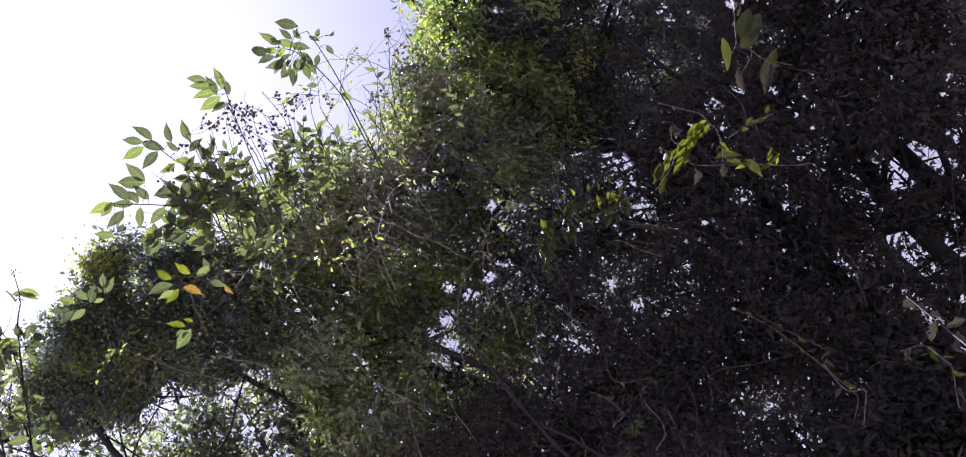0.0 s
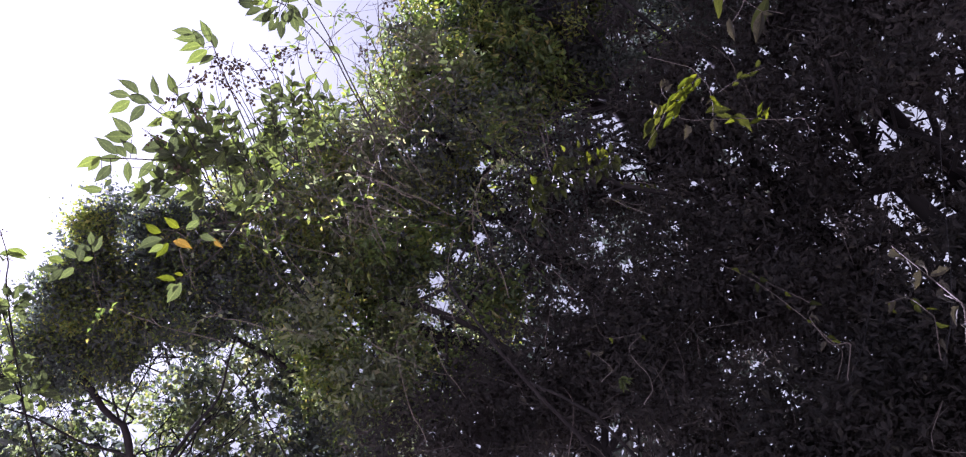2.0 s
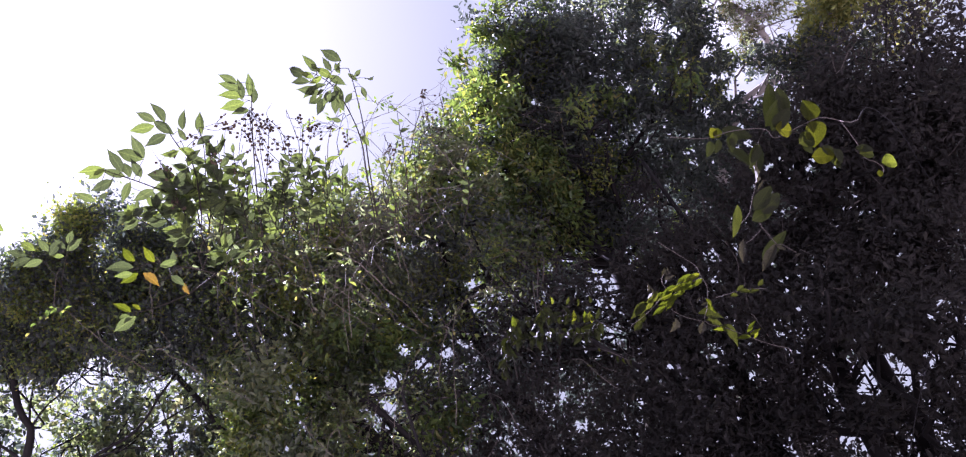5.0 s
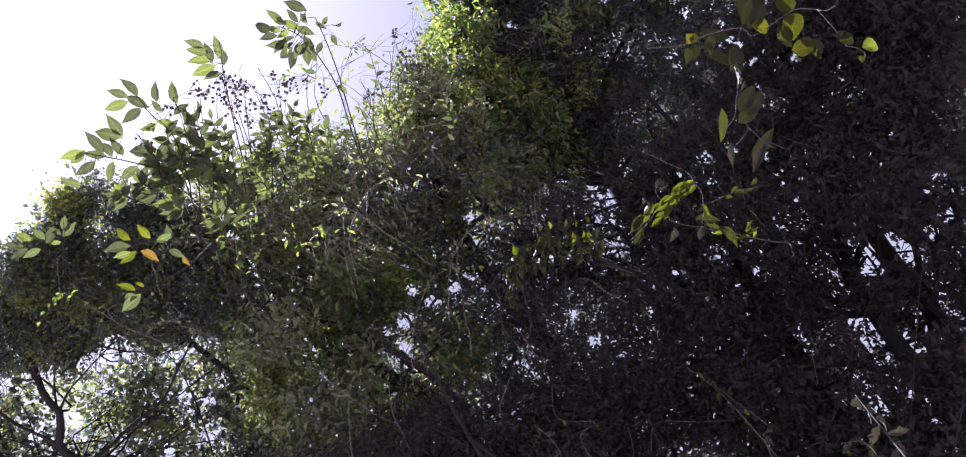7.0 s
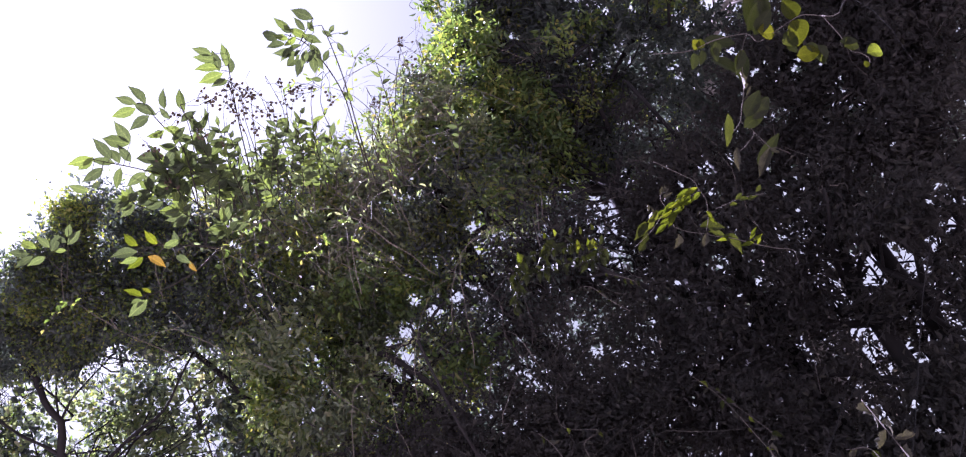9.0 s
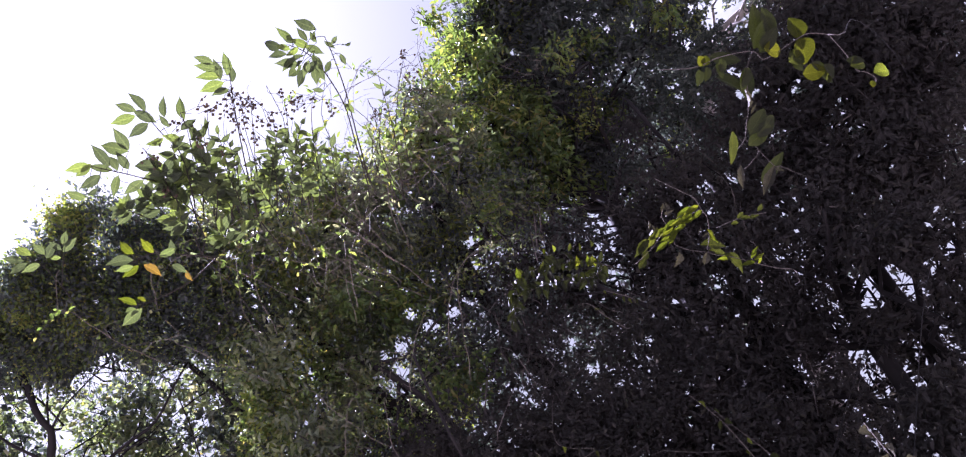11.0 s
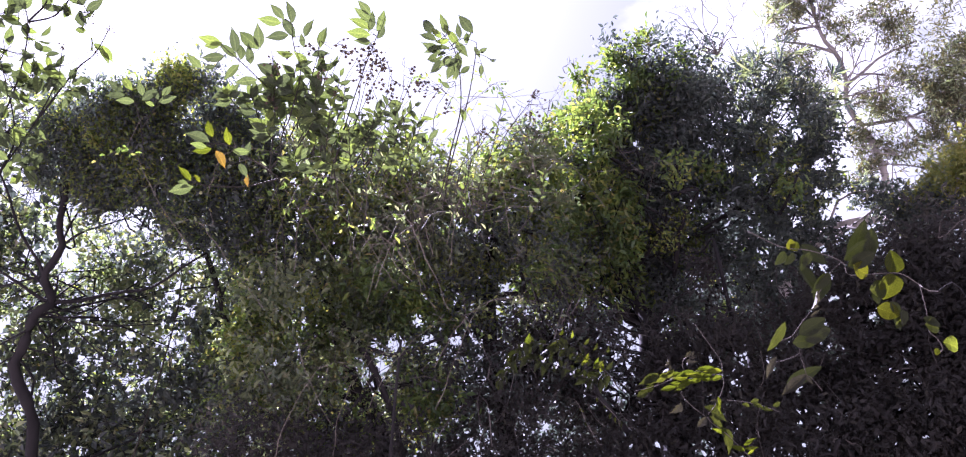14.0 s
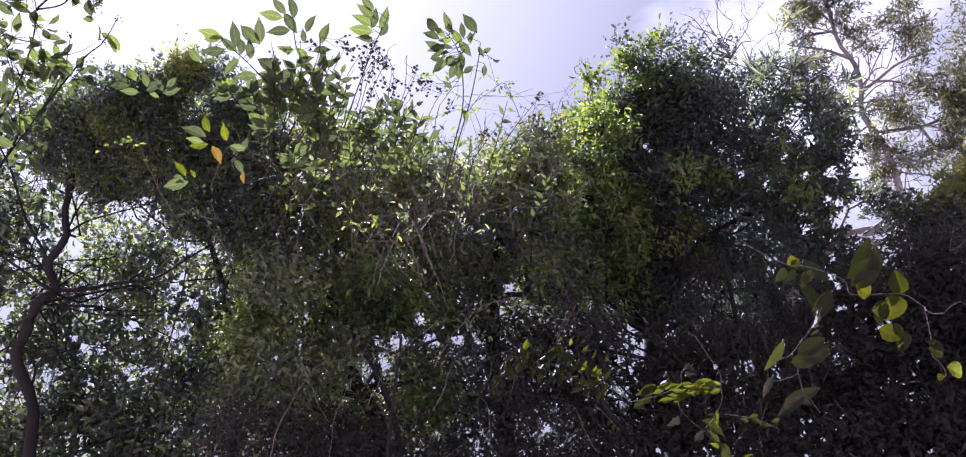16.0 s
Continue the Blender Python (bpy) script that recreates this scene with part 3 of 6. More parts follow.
# Leaf colour darkened for the shade under the thicket.
tree("understory_shrub", "dark shaded understory shrub with fine twigs", "shrub",
     [(-0.49, 6.20, 1.97), (-0.58, 6.48, 2.90), (-0.59, 6.62, 3.62)], 0.06,
     [((-1.51, 6.62, 4.08), 0.8), ((-0.66, 6.62, 3.92), 0.85), ((0.16, 6.65, 3.93), 0.85), ((-1.00, 6.53, 3.35), 0.8), ((-0.22, 6.55, 3.18), 0.85), ((0.53, 6.46, 3.11), 0.8), ((0.15, 6.37, 2.52), 0.8)],
     [(LEAF_SHADED, 1.9, MID, dict(shell=0.45, gap=0.46, clump=1.7)), (LEAF_SHADED, 0.5, SMALL, dict(gap=0.40, tufts=22, tuft_r=0.24))], BARK_DARK, 14, twigs=40, reach=1.2)

# tall vine-covered tree
# Sunny left flank painted with green and paler leaves, shaded core dark.
tree("vine_covered_tree", "tall dense tree wrapped in dark green vines", "tree",
     [(1.56, 6.87, 1.69), (2.01, 7.71, 4.48), (1.96, 7.76, 5.88), (2.33, 7.36, 7.10), (2.47, 6.70, 8.43)], 0.16,
     [((2.27, 6.43, 8.47), 0.72), ((1.70, 6.75, 8.03), 0.62), ((2.58, 6.68, 7.82), 0.8), ((3.16, 6.97, 7.20), 0.62), ((1.95, 7.05, 7.31), 0.9), ((2.79, 7.13, 6.85), 1.0), ((1.34, 6.93, 7.30), 0.55), ((1.21, 7.20, 6.64), 0.75),
      ((3.72, 7.12, 7.01), 0.4), ((2.16, 7.41, 6.38), 0.6), ((3.20, 7.15, 6.21), 0.8), ((1.10, 6.87, 7.43), 0.4), ((1.29, 6.42, 7.44), 0.45), ((1.00, 6.66, 6.74), 0.5), ((1.46, 6.57, 6.92), 0.5), ((1.84, 6.66, 6.51), 0.45), ((1.19, 6.74, 6.25), 0.45)] + [((1.60, 6.25, 8.13), 0.42), ((1.90, 6.10, 8.47), 0.36), ((1.36, 6.45, 7.84), 0.42), ((1.76, 6.40, 7.79), 0.4), ((1.28, 5.80, 7.30), 0.29), ((1.33, 6.10, 6.96), 0.29), ((1.49, 6.33, 6.64), 0.31), ((1.09, 6.34, 6.73), 0.26), ((1.72, 5.98, 6.99), 0.26), ((1.58, 6.60, 6.26), 0.26), ((1.05, 6.12, 7.00), 0.22), ((1.82, 6.23, 6.66), 0.24), ((2.04, 6.19, 6.63), 0.19), ((1.28, 6.64, 6.29), 0.23), ((2.05, 5.95, 6.80), 0.16), ((3.30, 6.11, 6.78), 0.13)],
     [(LEAF_DARK, 2.8, MID, dict(shell=0.45, gap=0.38, only=[0, 1, 4, 6, 7, 9, 10, 11])), (LEAF_DARK, 0.9, WIDE, dict(shell=0.45, gap=0.47, only=[2, 3, 5, 8], shape="ovate")), (LEAF_GREEN, 2.4, WIDE, dict(gap=0.38, tufts=26, tuft_r=0.3, only=[17, 18, 19], shape="ovate")), (LEAF_DARK, 0.8, WIDE, dict(gap=0.38, only=[20], shape="ovate")), (LEAF_SUNLIT, 1.0, (0.075, 0.032), dict(gap=0.40, tufts=40, tuft_r=0.3, only=[31, 32], shape="ovate")), (LEAF_GREEN, 0.9, WIDE, dict(gap=0.40, tufts=30, tuft_r=0.3, only=[31, 32], shape="ovate")), (LEAF_GREEN, 1.8, WIDE, dict(shell=0.10, gap=0.40, only=[1, 6, 7, 11], shape="ovate")), (LEAF_GREEN, 0.5, WIDE, dict(gap=0.36, tufts=9, tuft_r=0.2, only=[0, 4, 5, 7, 9], shape="ovate")), (LEAF_GREEN, 1.3, WIDE, dict(gap=0.38, tufts=22, tuft_r=0.26, only=[12, 13, 14, 16], shape="ovate"))] + [(LEAF_SUNLIT, 0.5, SMALL, dict(gap=0.36, tufts=20, tuft_r=0.25, only=[12, 13, 14, 15, 16])), (LEAF_DARK, 1.3, WIDE, dict(shell=0.3, gap=0.38, only=[0, 1, 2], shape="ovate")), (LEAF_DARK, 1.0, MID, dict(gap=0.42, tufts=24, tuft_r=0.24, only=[0, 1, 4, 5, 6, 7, 9, 10, 11], shape="ovate")),
      (LEAF_SUNLIT, 0.6, SMALL, dict(shell=0.06, gap=0.52, only=[1, 6, 7, 11])),
      (LEAF_GREEN, 1.6, (0.085, 0.034), dict(gap=0.38, tufts=24, tuft_r=0.26, only=[21, 22, 23, 24, 26, 27, 30], shape="ovate")), (LEAF_SUNLIT, 0.22, (0.075, 0.032), dict(gap=0.42, tufts=14, tuft_r=0.2, only=[21, 22, 23, 27], shape="ovate"))], BARK_DARK, 15, twigs=14,
     extra=[([(1.74, 7.30, 6.15), (1.82, 7.11, 5.63), (1.86, 7.03, 5.11), (1.80, 7.04, 4.35)], 0.05), ([(1.82, 7.11, 5.63), (2.10, 7.09, 5.95), (2.49, 7.16, 6.22)], 0.025), ([(1.81, 7.13, 5.60), (1.59, 7.22, 5.73), (1.40, 7.30, 6.07)], 0.02)])

# strap-leaved tree behind it
tree("strap_leaved_tree", "tree with rosettes of narrow strap leaves", "tree",
     [(2.64, 8.66, 1.70), (3.27, 8.59, 5.23), (3.49, 8.18, 7.52), (3.58, 7.61, 9.13)], 0.10,
     [((3.38, 6.71, 9.71), 0.3), ((3.55, 6.61, 9.16), 0.45), ((3.10, 6.56, 9.12), 0.45), ((3.79, 6.50, 8.86), 0.55), ((3.39, 6.64, 8.64), 0.55), ((4.12, 6.64, 8.55), 0.5), ((3.72, 6.68, 8.13), 0.6), ((3.32, 6.72, 7.99), 0.5),
      ((3.87, 6.93, 7.77), 0.5), ((3.76, 7.03, 7.39), 0.5), ((3.91, 6.58, 9.85), 0.3)],
     [(LEAF_OLIVE, 0.25, (0.2, 0.024), dict(shell=0.45, gap=0.40, per=12, spray=0.012, only=[0, 1, 2, 3, 10])), (LEAF_OLIVE, 0.45, (0.22, 0.028), dict(shell=0.45, gap=0.40, per=12, spray=0.012, only=[4, 5, 6, 7, 8, 9])), (LEAF_DARK, 0.4, (0.2, 0.026), dict(shell=0.5, gap=0.40, per=12, spray=0.012, only=[3, 4, 5])), (LEAF_DARK, 1.3, (0.22, 0.03), dict(shell=0.5, gap=0.40, per=12, spray=0.012, only=[6, 7, 8, 9])), (LEAF_DARK, 0.7, MID, dict(only=[4, 6, 7, 8, 9])), (LEAF_SUNLIT, 0.35, (0.16, 0.024), dict(gap=0.36, tufts=4, tuft_r=0.25, per=9, spray=0.015, only=[7, 9]))], BARK_DARK, 25, twigs=14, limb_r=0.013)

# tree with the pale leaning limb
tree("leaning_tree", "leaning tree with a thick pale limb and brownish olive leaves", "tree",
     [(2.08, 8.81, 1.70), (3.20, 8.61, 5.23), (3.91, 8.01, 6.93), (4.28, 7.86, 7.25), (4.61, 7.82, 7.43), (5.14, 7.82, 7.56), (5.75, 7.74, 7.67), (6.29, 7.52, 7.98)], 0.095,
     [((5.03, 7.54, 7.60), 0.18), ((3.94, 7.12, 7.19), 0.30), ((4.85, 7.55, 7.73), 0.22), ((5.17, 7.46, 7.58), 0.24), ((3.63, 6.91, 6.59), 0.35), ((3.82, 6.93, 6.23), 0.35), ((4.52, 6.45, 6.49), 0.29), ((4.48, 7.42, 7.82), 0.18), ((3.83, 6.53, 7.28), 0.23), ((3.86, 6.32, 7.50), 0.25), ((4.68, 6.36, 6.26), 0.43), ((4.89, 6.13, 6.16), 0.42), ((4.08, 6.74, 6.09), 0.39), ((3.74, 6.15, 7.75), 0.25)] + [((4.15, 6.51, 6.91), 0.12), ((4.35, 6.46, 6.82), 0.16), ((4.01, 6.52, 7.00), 0.09), ((3.84, 6.61, 7.02), 0.19), ((4.52, 6.46, 6.67), 0.17), ((4.74, 6.20, 6.79), 0.26), ((4.88, 6.03, 6.68), 0.32), ((4.65, 6.32, 6.72), 0.17), ((4.80, 6.18, 6.57), 0.24), ((5.02, 5.87, 6.55), 0.35), ((5.13, 5.55, 6.44), 0.62), ((3.49, 6.52, 7.18), 0.11), ((3.55, 6.65, 6.99), 0.16)],
     [(LEAF_RUST, 2.0, MID, dict(gap=0.38, tufts=26, only=list(range(19, 27)))), (LEAF_DARK, 1.7, MID, dict(shell=0.5, gap=0.40, only=list(range(19)), shape="ovate")), (LEAF_OLIVE, 0.3, MID, dict(gap=0.40, tufts=14, only=list(range(27))))], BARK_PALE, 26, twigs=16, taper=0.5, limb_r=0.02, branch_to=[((4.74, 6.29, 6.68), 0.26), ((4.88, 6.06, 6.64), 0.33), ((5.02, 5.89, 6.53), 0.43), ((4.68, 6.36, 6.26), 0.43)])

# dark trees behind the round-leaved creeper, their shade put into the leaf colour
tree("shaded_tree", "heavily shaded tree with sky showing through its leaves", "tree",
     [(2.62, 6.45, 1.69), (3.12, 6.67, 3.39), (3.48, 6.59, 4.74), (3.80, 6.41, 5.67)], 0.085,
     [((3.52, 6.26, 5.31), 0.7), ((3.75, 6.17, 4.77), 0.8), ((3.17, 6.51, 4.71), 0.8), ((3.95, 5.67, 4.97), 0.75), ((4.01, 5.37, 5.37), 0.5), ((3.99, 5.72, 4.33), 0.8), ((4.21, 5.15, 5.05), 0.7), ((3.79, 5.77, 5.42), 0.4), ((4.23, 5.20, 4.48), 0.7), ((2.97, 5.42, 3.39), 0.35), ((3.22, 5.34, 3.20), 0.35), ((2.94, 5.52, 3.10), 0.30), ((3.01, 5.55, 2.83), 0.25), ((2.75, 5.50, 3.49), 0.25), ((2.95, 5.64, 2.53), 0.30), ((2.59, 5.49, 3.75), 0.20)],
     [(LEAF_SHADED, 1.3, MID, dict(shell=0.5, gap=0.42, shape="ovate")), (LEAF_SHADED, 0.8, MID, dict(gap=0.38, tufts=24, tuft_r=0.26))], BARK_DARK, 16, twigs=24)
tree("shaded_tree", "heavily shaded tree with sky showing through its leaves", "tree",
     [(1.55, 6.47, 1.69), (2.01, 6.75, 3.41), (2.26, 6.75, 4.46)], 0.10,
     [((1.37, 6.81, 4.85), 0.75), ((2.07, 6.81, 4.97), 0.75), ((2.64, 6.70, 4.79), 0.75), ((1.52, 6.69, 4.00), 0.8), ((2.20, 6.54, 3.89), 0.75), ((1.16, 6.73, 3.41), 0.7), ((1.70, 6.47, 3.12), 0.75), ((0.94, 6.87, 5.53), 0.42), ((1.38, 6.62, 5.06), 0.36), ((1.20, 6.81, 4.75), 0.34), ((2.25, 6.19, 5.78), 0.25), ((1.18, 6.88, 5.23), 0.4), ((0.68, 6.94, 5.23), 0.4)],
     [(LEAF_SHADED, 1.3, MID, dict(shell=0.5, gap=0.43, shape="ovate")), (LEAF_SHADED, 0.8, MID, dict(gap=0.38, tufts=24, tuft_r=0.26))], BARK_DARK, 17, twigs=24)
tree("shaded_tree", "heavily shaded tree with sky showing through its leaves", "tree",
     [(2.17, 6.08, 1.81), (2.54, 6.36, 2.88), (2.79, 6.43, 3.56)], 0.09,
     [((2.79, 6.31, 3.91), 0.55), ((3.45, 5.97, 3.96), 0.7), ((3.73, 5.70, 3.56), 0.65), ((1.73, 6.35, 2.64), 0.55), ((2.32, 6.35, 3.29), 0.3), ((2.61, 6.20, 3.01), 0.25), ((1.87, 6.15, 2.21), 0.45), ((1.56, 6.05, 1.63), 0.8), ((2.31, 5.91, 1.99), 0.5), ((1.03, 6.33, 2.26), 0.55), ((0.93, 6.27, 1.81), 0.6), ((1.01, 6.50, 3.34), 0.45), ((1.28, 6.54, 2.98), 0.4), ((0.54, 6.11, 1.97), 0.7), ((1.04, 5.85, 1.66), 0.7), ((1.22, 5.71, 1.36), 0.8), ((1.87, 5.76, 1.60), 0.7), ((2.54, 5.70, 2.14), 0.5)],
     [(LEAF_SHADED, 1.1, MID, dict(shell=0.5, gap=0.43, shape="ovate")), (LEAF_SHADED, 0.9, MID, dict(gap=0.38, tufts=24, tuft_r=0.26))], BARK_DARK, 18, twigs=24)
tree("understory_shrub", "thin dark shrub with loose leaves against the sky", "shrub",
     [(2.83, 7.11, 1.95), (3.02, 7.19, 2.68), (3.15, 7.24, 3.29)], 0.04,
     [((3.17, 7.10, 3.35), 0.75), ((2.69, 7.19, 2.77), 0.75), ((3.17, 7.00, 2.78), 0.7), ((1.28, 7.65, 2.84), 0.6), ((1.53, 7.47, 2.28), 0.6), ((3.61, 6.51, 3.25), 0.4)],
     [(LEAF_SHADED, 1.1, MID, dict(gap=0.42, tufts=26, tuft_r=0.34, shape="ovate"))], BARK_DARK, 27, twigs=40, twig_mat=BARK_DARK)

# dense dark trees added behind the thicket so its gaps read as deep shade
BACK = (0.15, 0.075)
def back_tree(trunk, blobs, seed, cover):
    tree("background_tree", "dense dark tree added behind to darken gaps in the thicket", "tree", trunk, 0.08, blobs, [(LEAF_DARK, cover, BACK, dict(shell=0.4, gap=0.40, shape="ovate"))], BARK_DARK, seed, twigs=0, group="background trees")


back_tree([(-2.58, 10.58, 3.29), (-2.96, 10.27, 5.93), (-3.35, 9.47, 8.22)],
          [((-3.93, 7.86, 8.27), 0.5), ((-3.14, 7.96, 8.57), 0.45), ((-2.05, 8.65, 8.16), 0.7), ((-4.48, 7.85, 8.26), 0.4)], 61, 0.7)
back_tree([(-0.93, 10.53, 2.72), (-1.08, 10.40, 5.14), (-1.16, 10.43, 6.17)],
          [((-2.33, 9.75, 5.71), 0.9), ((-1.41, 9.84, 5.92), 1.0), ((-0.11, 10.06, 5.67), 1.0), ((-0.86, 9.90, 4.81), 1.1), ((-1.93, 9.97, 4.76), 1.0), ((0.57, 9.80, 4.56), 1.1), ((-0.81, 8.78, 8.27), 0.7), ((-0.23, 9.80, 3.80), 1.1), ((0.59, 9.70, 3.16), 1.0)], 62, 1.15)
back_tree([(2.44, 10.52, 2.72), (2.88, 10.23, 5.91), (3.17, 9.62, 8.55)],
          [((1.09, 9.09, 8.17), 1.0), ((1.60, 9.24, 7.85), 0.8), ((2.60, 9.00, 9.23), 0.7), ((2.86, 9.40, 8.62), 0.7), ((3.61, 9.55, 8.06), 1.0), ((3.48, 9.60, 7.27), 1.0), ((4.31, 9.26, 7.27), 1.0), ((1.29, 10.00, 6.16), 0.9), ((1.84, 10.11, 5.69), 0.9)], 63, 1.15)
back_tree([(4.21, 9.31, 2.60), (4.85, 9.22, 4.74), (5.17, 8.93, 6.17)],
          [((4.78, 8.90, 6.16), 1.1), ((5.39, 8.49, 6.28), 1.0), ((5.83, 8.06, 6.04), 1.1), ((5.40, 8.44, 5.31), 1.1), ((3.97, 9.34, 6.04), 0.9), ((4.69, 8.94, 5.08), 1.0), ((3.24, 9.70, 5.86), 0.8), ((2.58, 9.60, 4.87), 0.9), ((5.90, 7.99, 4.98), 1.0)], 64, 0.9)

# sparse tree with the bent trunk
tree("bent_tree", "sparse tree with a dark bent trunk and small rounded leaves", "tree",
     [(-3.6, 6.95, 0.0), (-3.66, 6.85, 2.6), (-3.81, 6.59, 4.29), (-3.87, 6.39, 4.67), (-3.99, 6.19, 4.91), (-3.93, 6.13, 5.09), (-3.89, 6.06, 5.26), (-3.84, 6.01, 5.38), (-3.74, 6.02, 5.47), (-3.77, 5.95, 5.56), (-3.80, 5.86, 5.66), (-3.74, 5.82, 5.77), (-3.67, 5.76, 5.92), (-3.69, 5.64, 6.05), (-3.62, 5.46, 6.33), (-3.61, 5.16, 6.66)], 0.056,
     [((-4.74, 5.86, 7.58), 0.6), ((-4.52, 6.30, 7.29), 0.5), ((-4.72, 6.33, 6.73), 0.7), ((-4.67, 6.89, 6.20), 0.6), ((-3.95, 7.28, 6.29), 0.55), ((-4.77, 7.42, 5.41), 0.8), ((-3.86, 7.67, 5.46), 0.75), ((-3.07, 7.62, 5.80), 0.75), ((-5.09, 5.85, 6.57), 0.9), ((-5.23, 6.66, 5.69), 0.9), ((-4.12, 7.63, 4.70), 0.85), ((-3.10, 7.61, 4.82), 0.8), ((-2.63, 7.61, 5.22), 0.7), ((-4.10, 7.52, 4.05), 0.8), ((-3.21, 7.60, 4.08), 0.8), ((-3.39, 7.06, 6.47), 0.6), ((-2.79, 7.22, 6.25), 0.65), ((-3.82, 6.89, 6.59), 0.5), ((-2.37, 7.37, 6.27), 0.5)],
     [(LEAF_OLIVE, 0.75, (0.08, 0.045), dict(gap=0.42, tufts=40, tuft_r=0.4, shape="ovate")), (LEAF_DARK, 0.45, (0.085, 0.05), dict(gap=0.42, tufts=40, tuft_r=0.4, shape="ovate")), (LEAF_GREEN, 0.2, SMALL, dict(shell=0.4, gap=0.48)), (LEAF_OLIVE, 0.5, (0.08, 0.045), dict(gap=0.42, tufts=40, tuft_r=0.4, only=[5, 6, 10, 11, 13, 14], shape="ovate")), (LEAF_DARK, 0.9, (0.085, 0.05), dict(gap=0.42, tufts=40, tuft_r=0.4, only=[10, 11, 13, 14, 5, 6, 12], shape="ovate"))], BARK_DARK, 19, twigs=110, reach=1.3, limb_r=0.012, twig_mat=BARK_DARK,
     extra=[([(-3.74, 6.02, 5.47), (-3.83, 5.96, 5.49), (-3.96, 5.83, 5.55), (-4.15, 5.64, 5.63), (-4.30, 5.48, 5.69)], 0.019), ([(-3.74, 6.02, 5.48), (-3.54, 6.10, 5.54), (-3.30, 6.16, 5.65), (-3.00, 6.24, 5.75), (-2.73, 6.22, 5.97), (-2.53, 6.20, 6.11)], 0.021), ([(-3.80, 5.87, 5.65), (-3.84, 5.77, 5.75), (-3.96, 5.54, 5.94), (-4.04, 5.25, 6.22), (-4.13, 5.03, 6.39)], 0.016), ([(-3.69, 5.76, 5.89), (-3.54, 5.75, 6.04), (-3.32, 5.78, 6.17), (-3.04, 5.82, 6.31)], 0.012), ([(-3.82, 6.02, 5.40), (-3.64, 6.15, 5.37), (-3.37, 6.29, 5.38), (-2.93, 6.45, 5.48)], 0.011)] + [([(-3.89, 6.07, 5.24), (-4.03, 6.05, 5.12), (-4.27, 6.02, 4.89)], 0.011), ([(-3.68, 5.75, 5.92), (-3.56, 5.63, 6.16), (-3.37, 5.54, 6.42), (-3.27, 5.42, 6.61)], 0.011), ([(-3.77, 6.02, 5.45), (-3.55, 6.25, 5.29), (-3.33, 6.46, 5.12), (-3.05, 6.65, 5.02)], 0.010), ([(-3.40, 6.13, 5.61), (-3.11, 6.27, 5.63), (-2.82, 6.45, 5.57)], 0.009), ([(-3.95, 6.15, 5.04), (-4.11, 6.12, 4.90), (-4.31, 6.11, 4.66)], 0.009), ([(-3.92, 6.14, 5.09), (-3.70, 6.29, 5.07), (-3.34, 6.56, 4.92)], 0.009)])

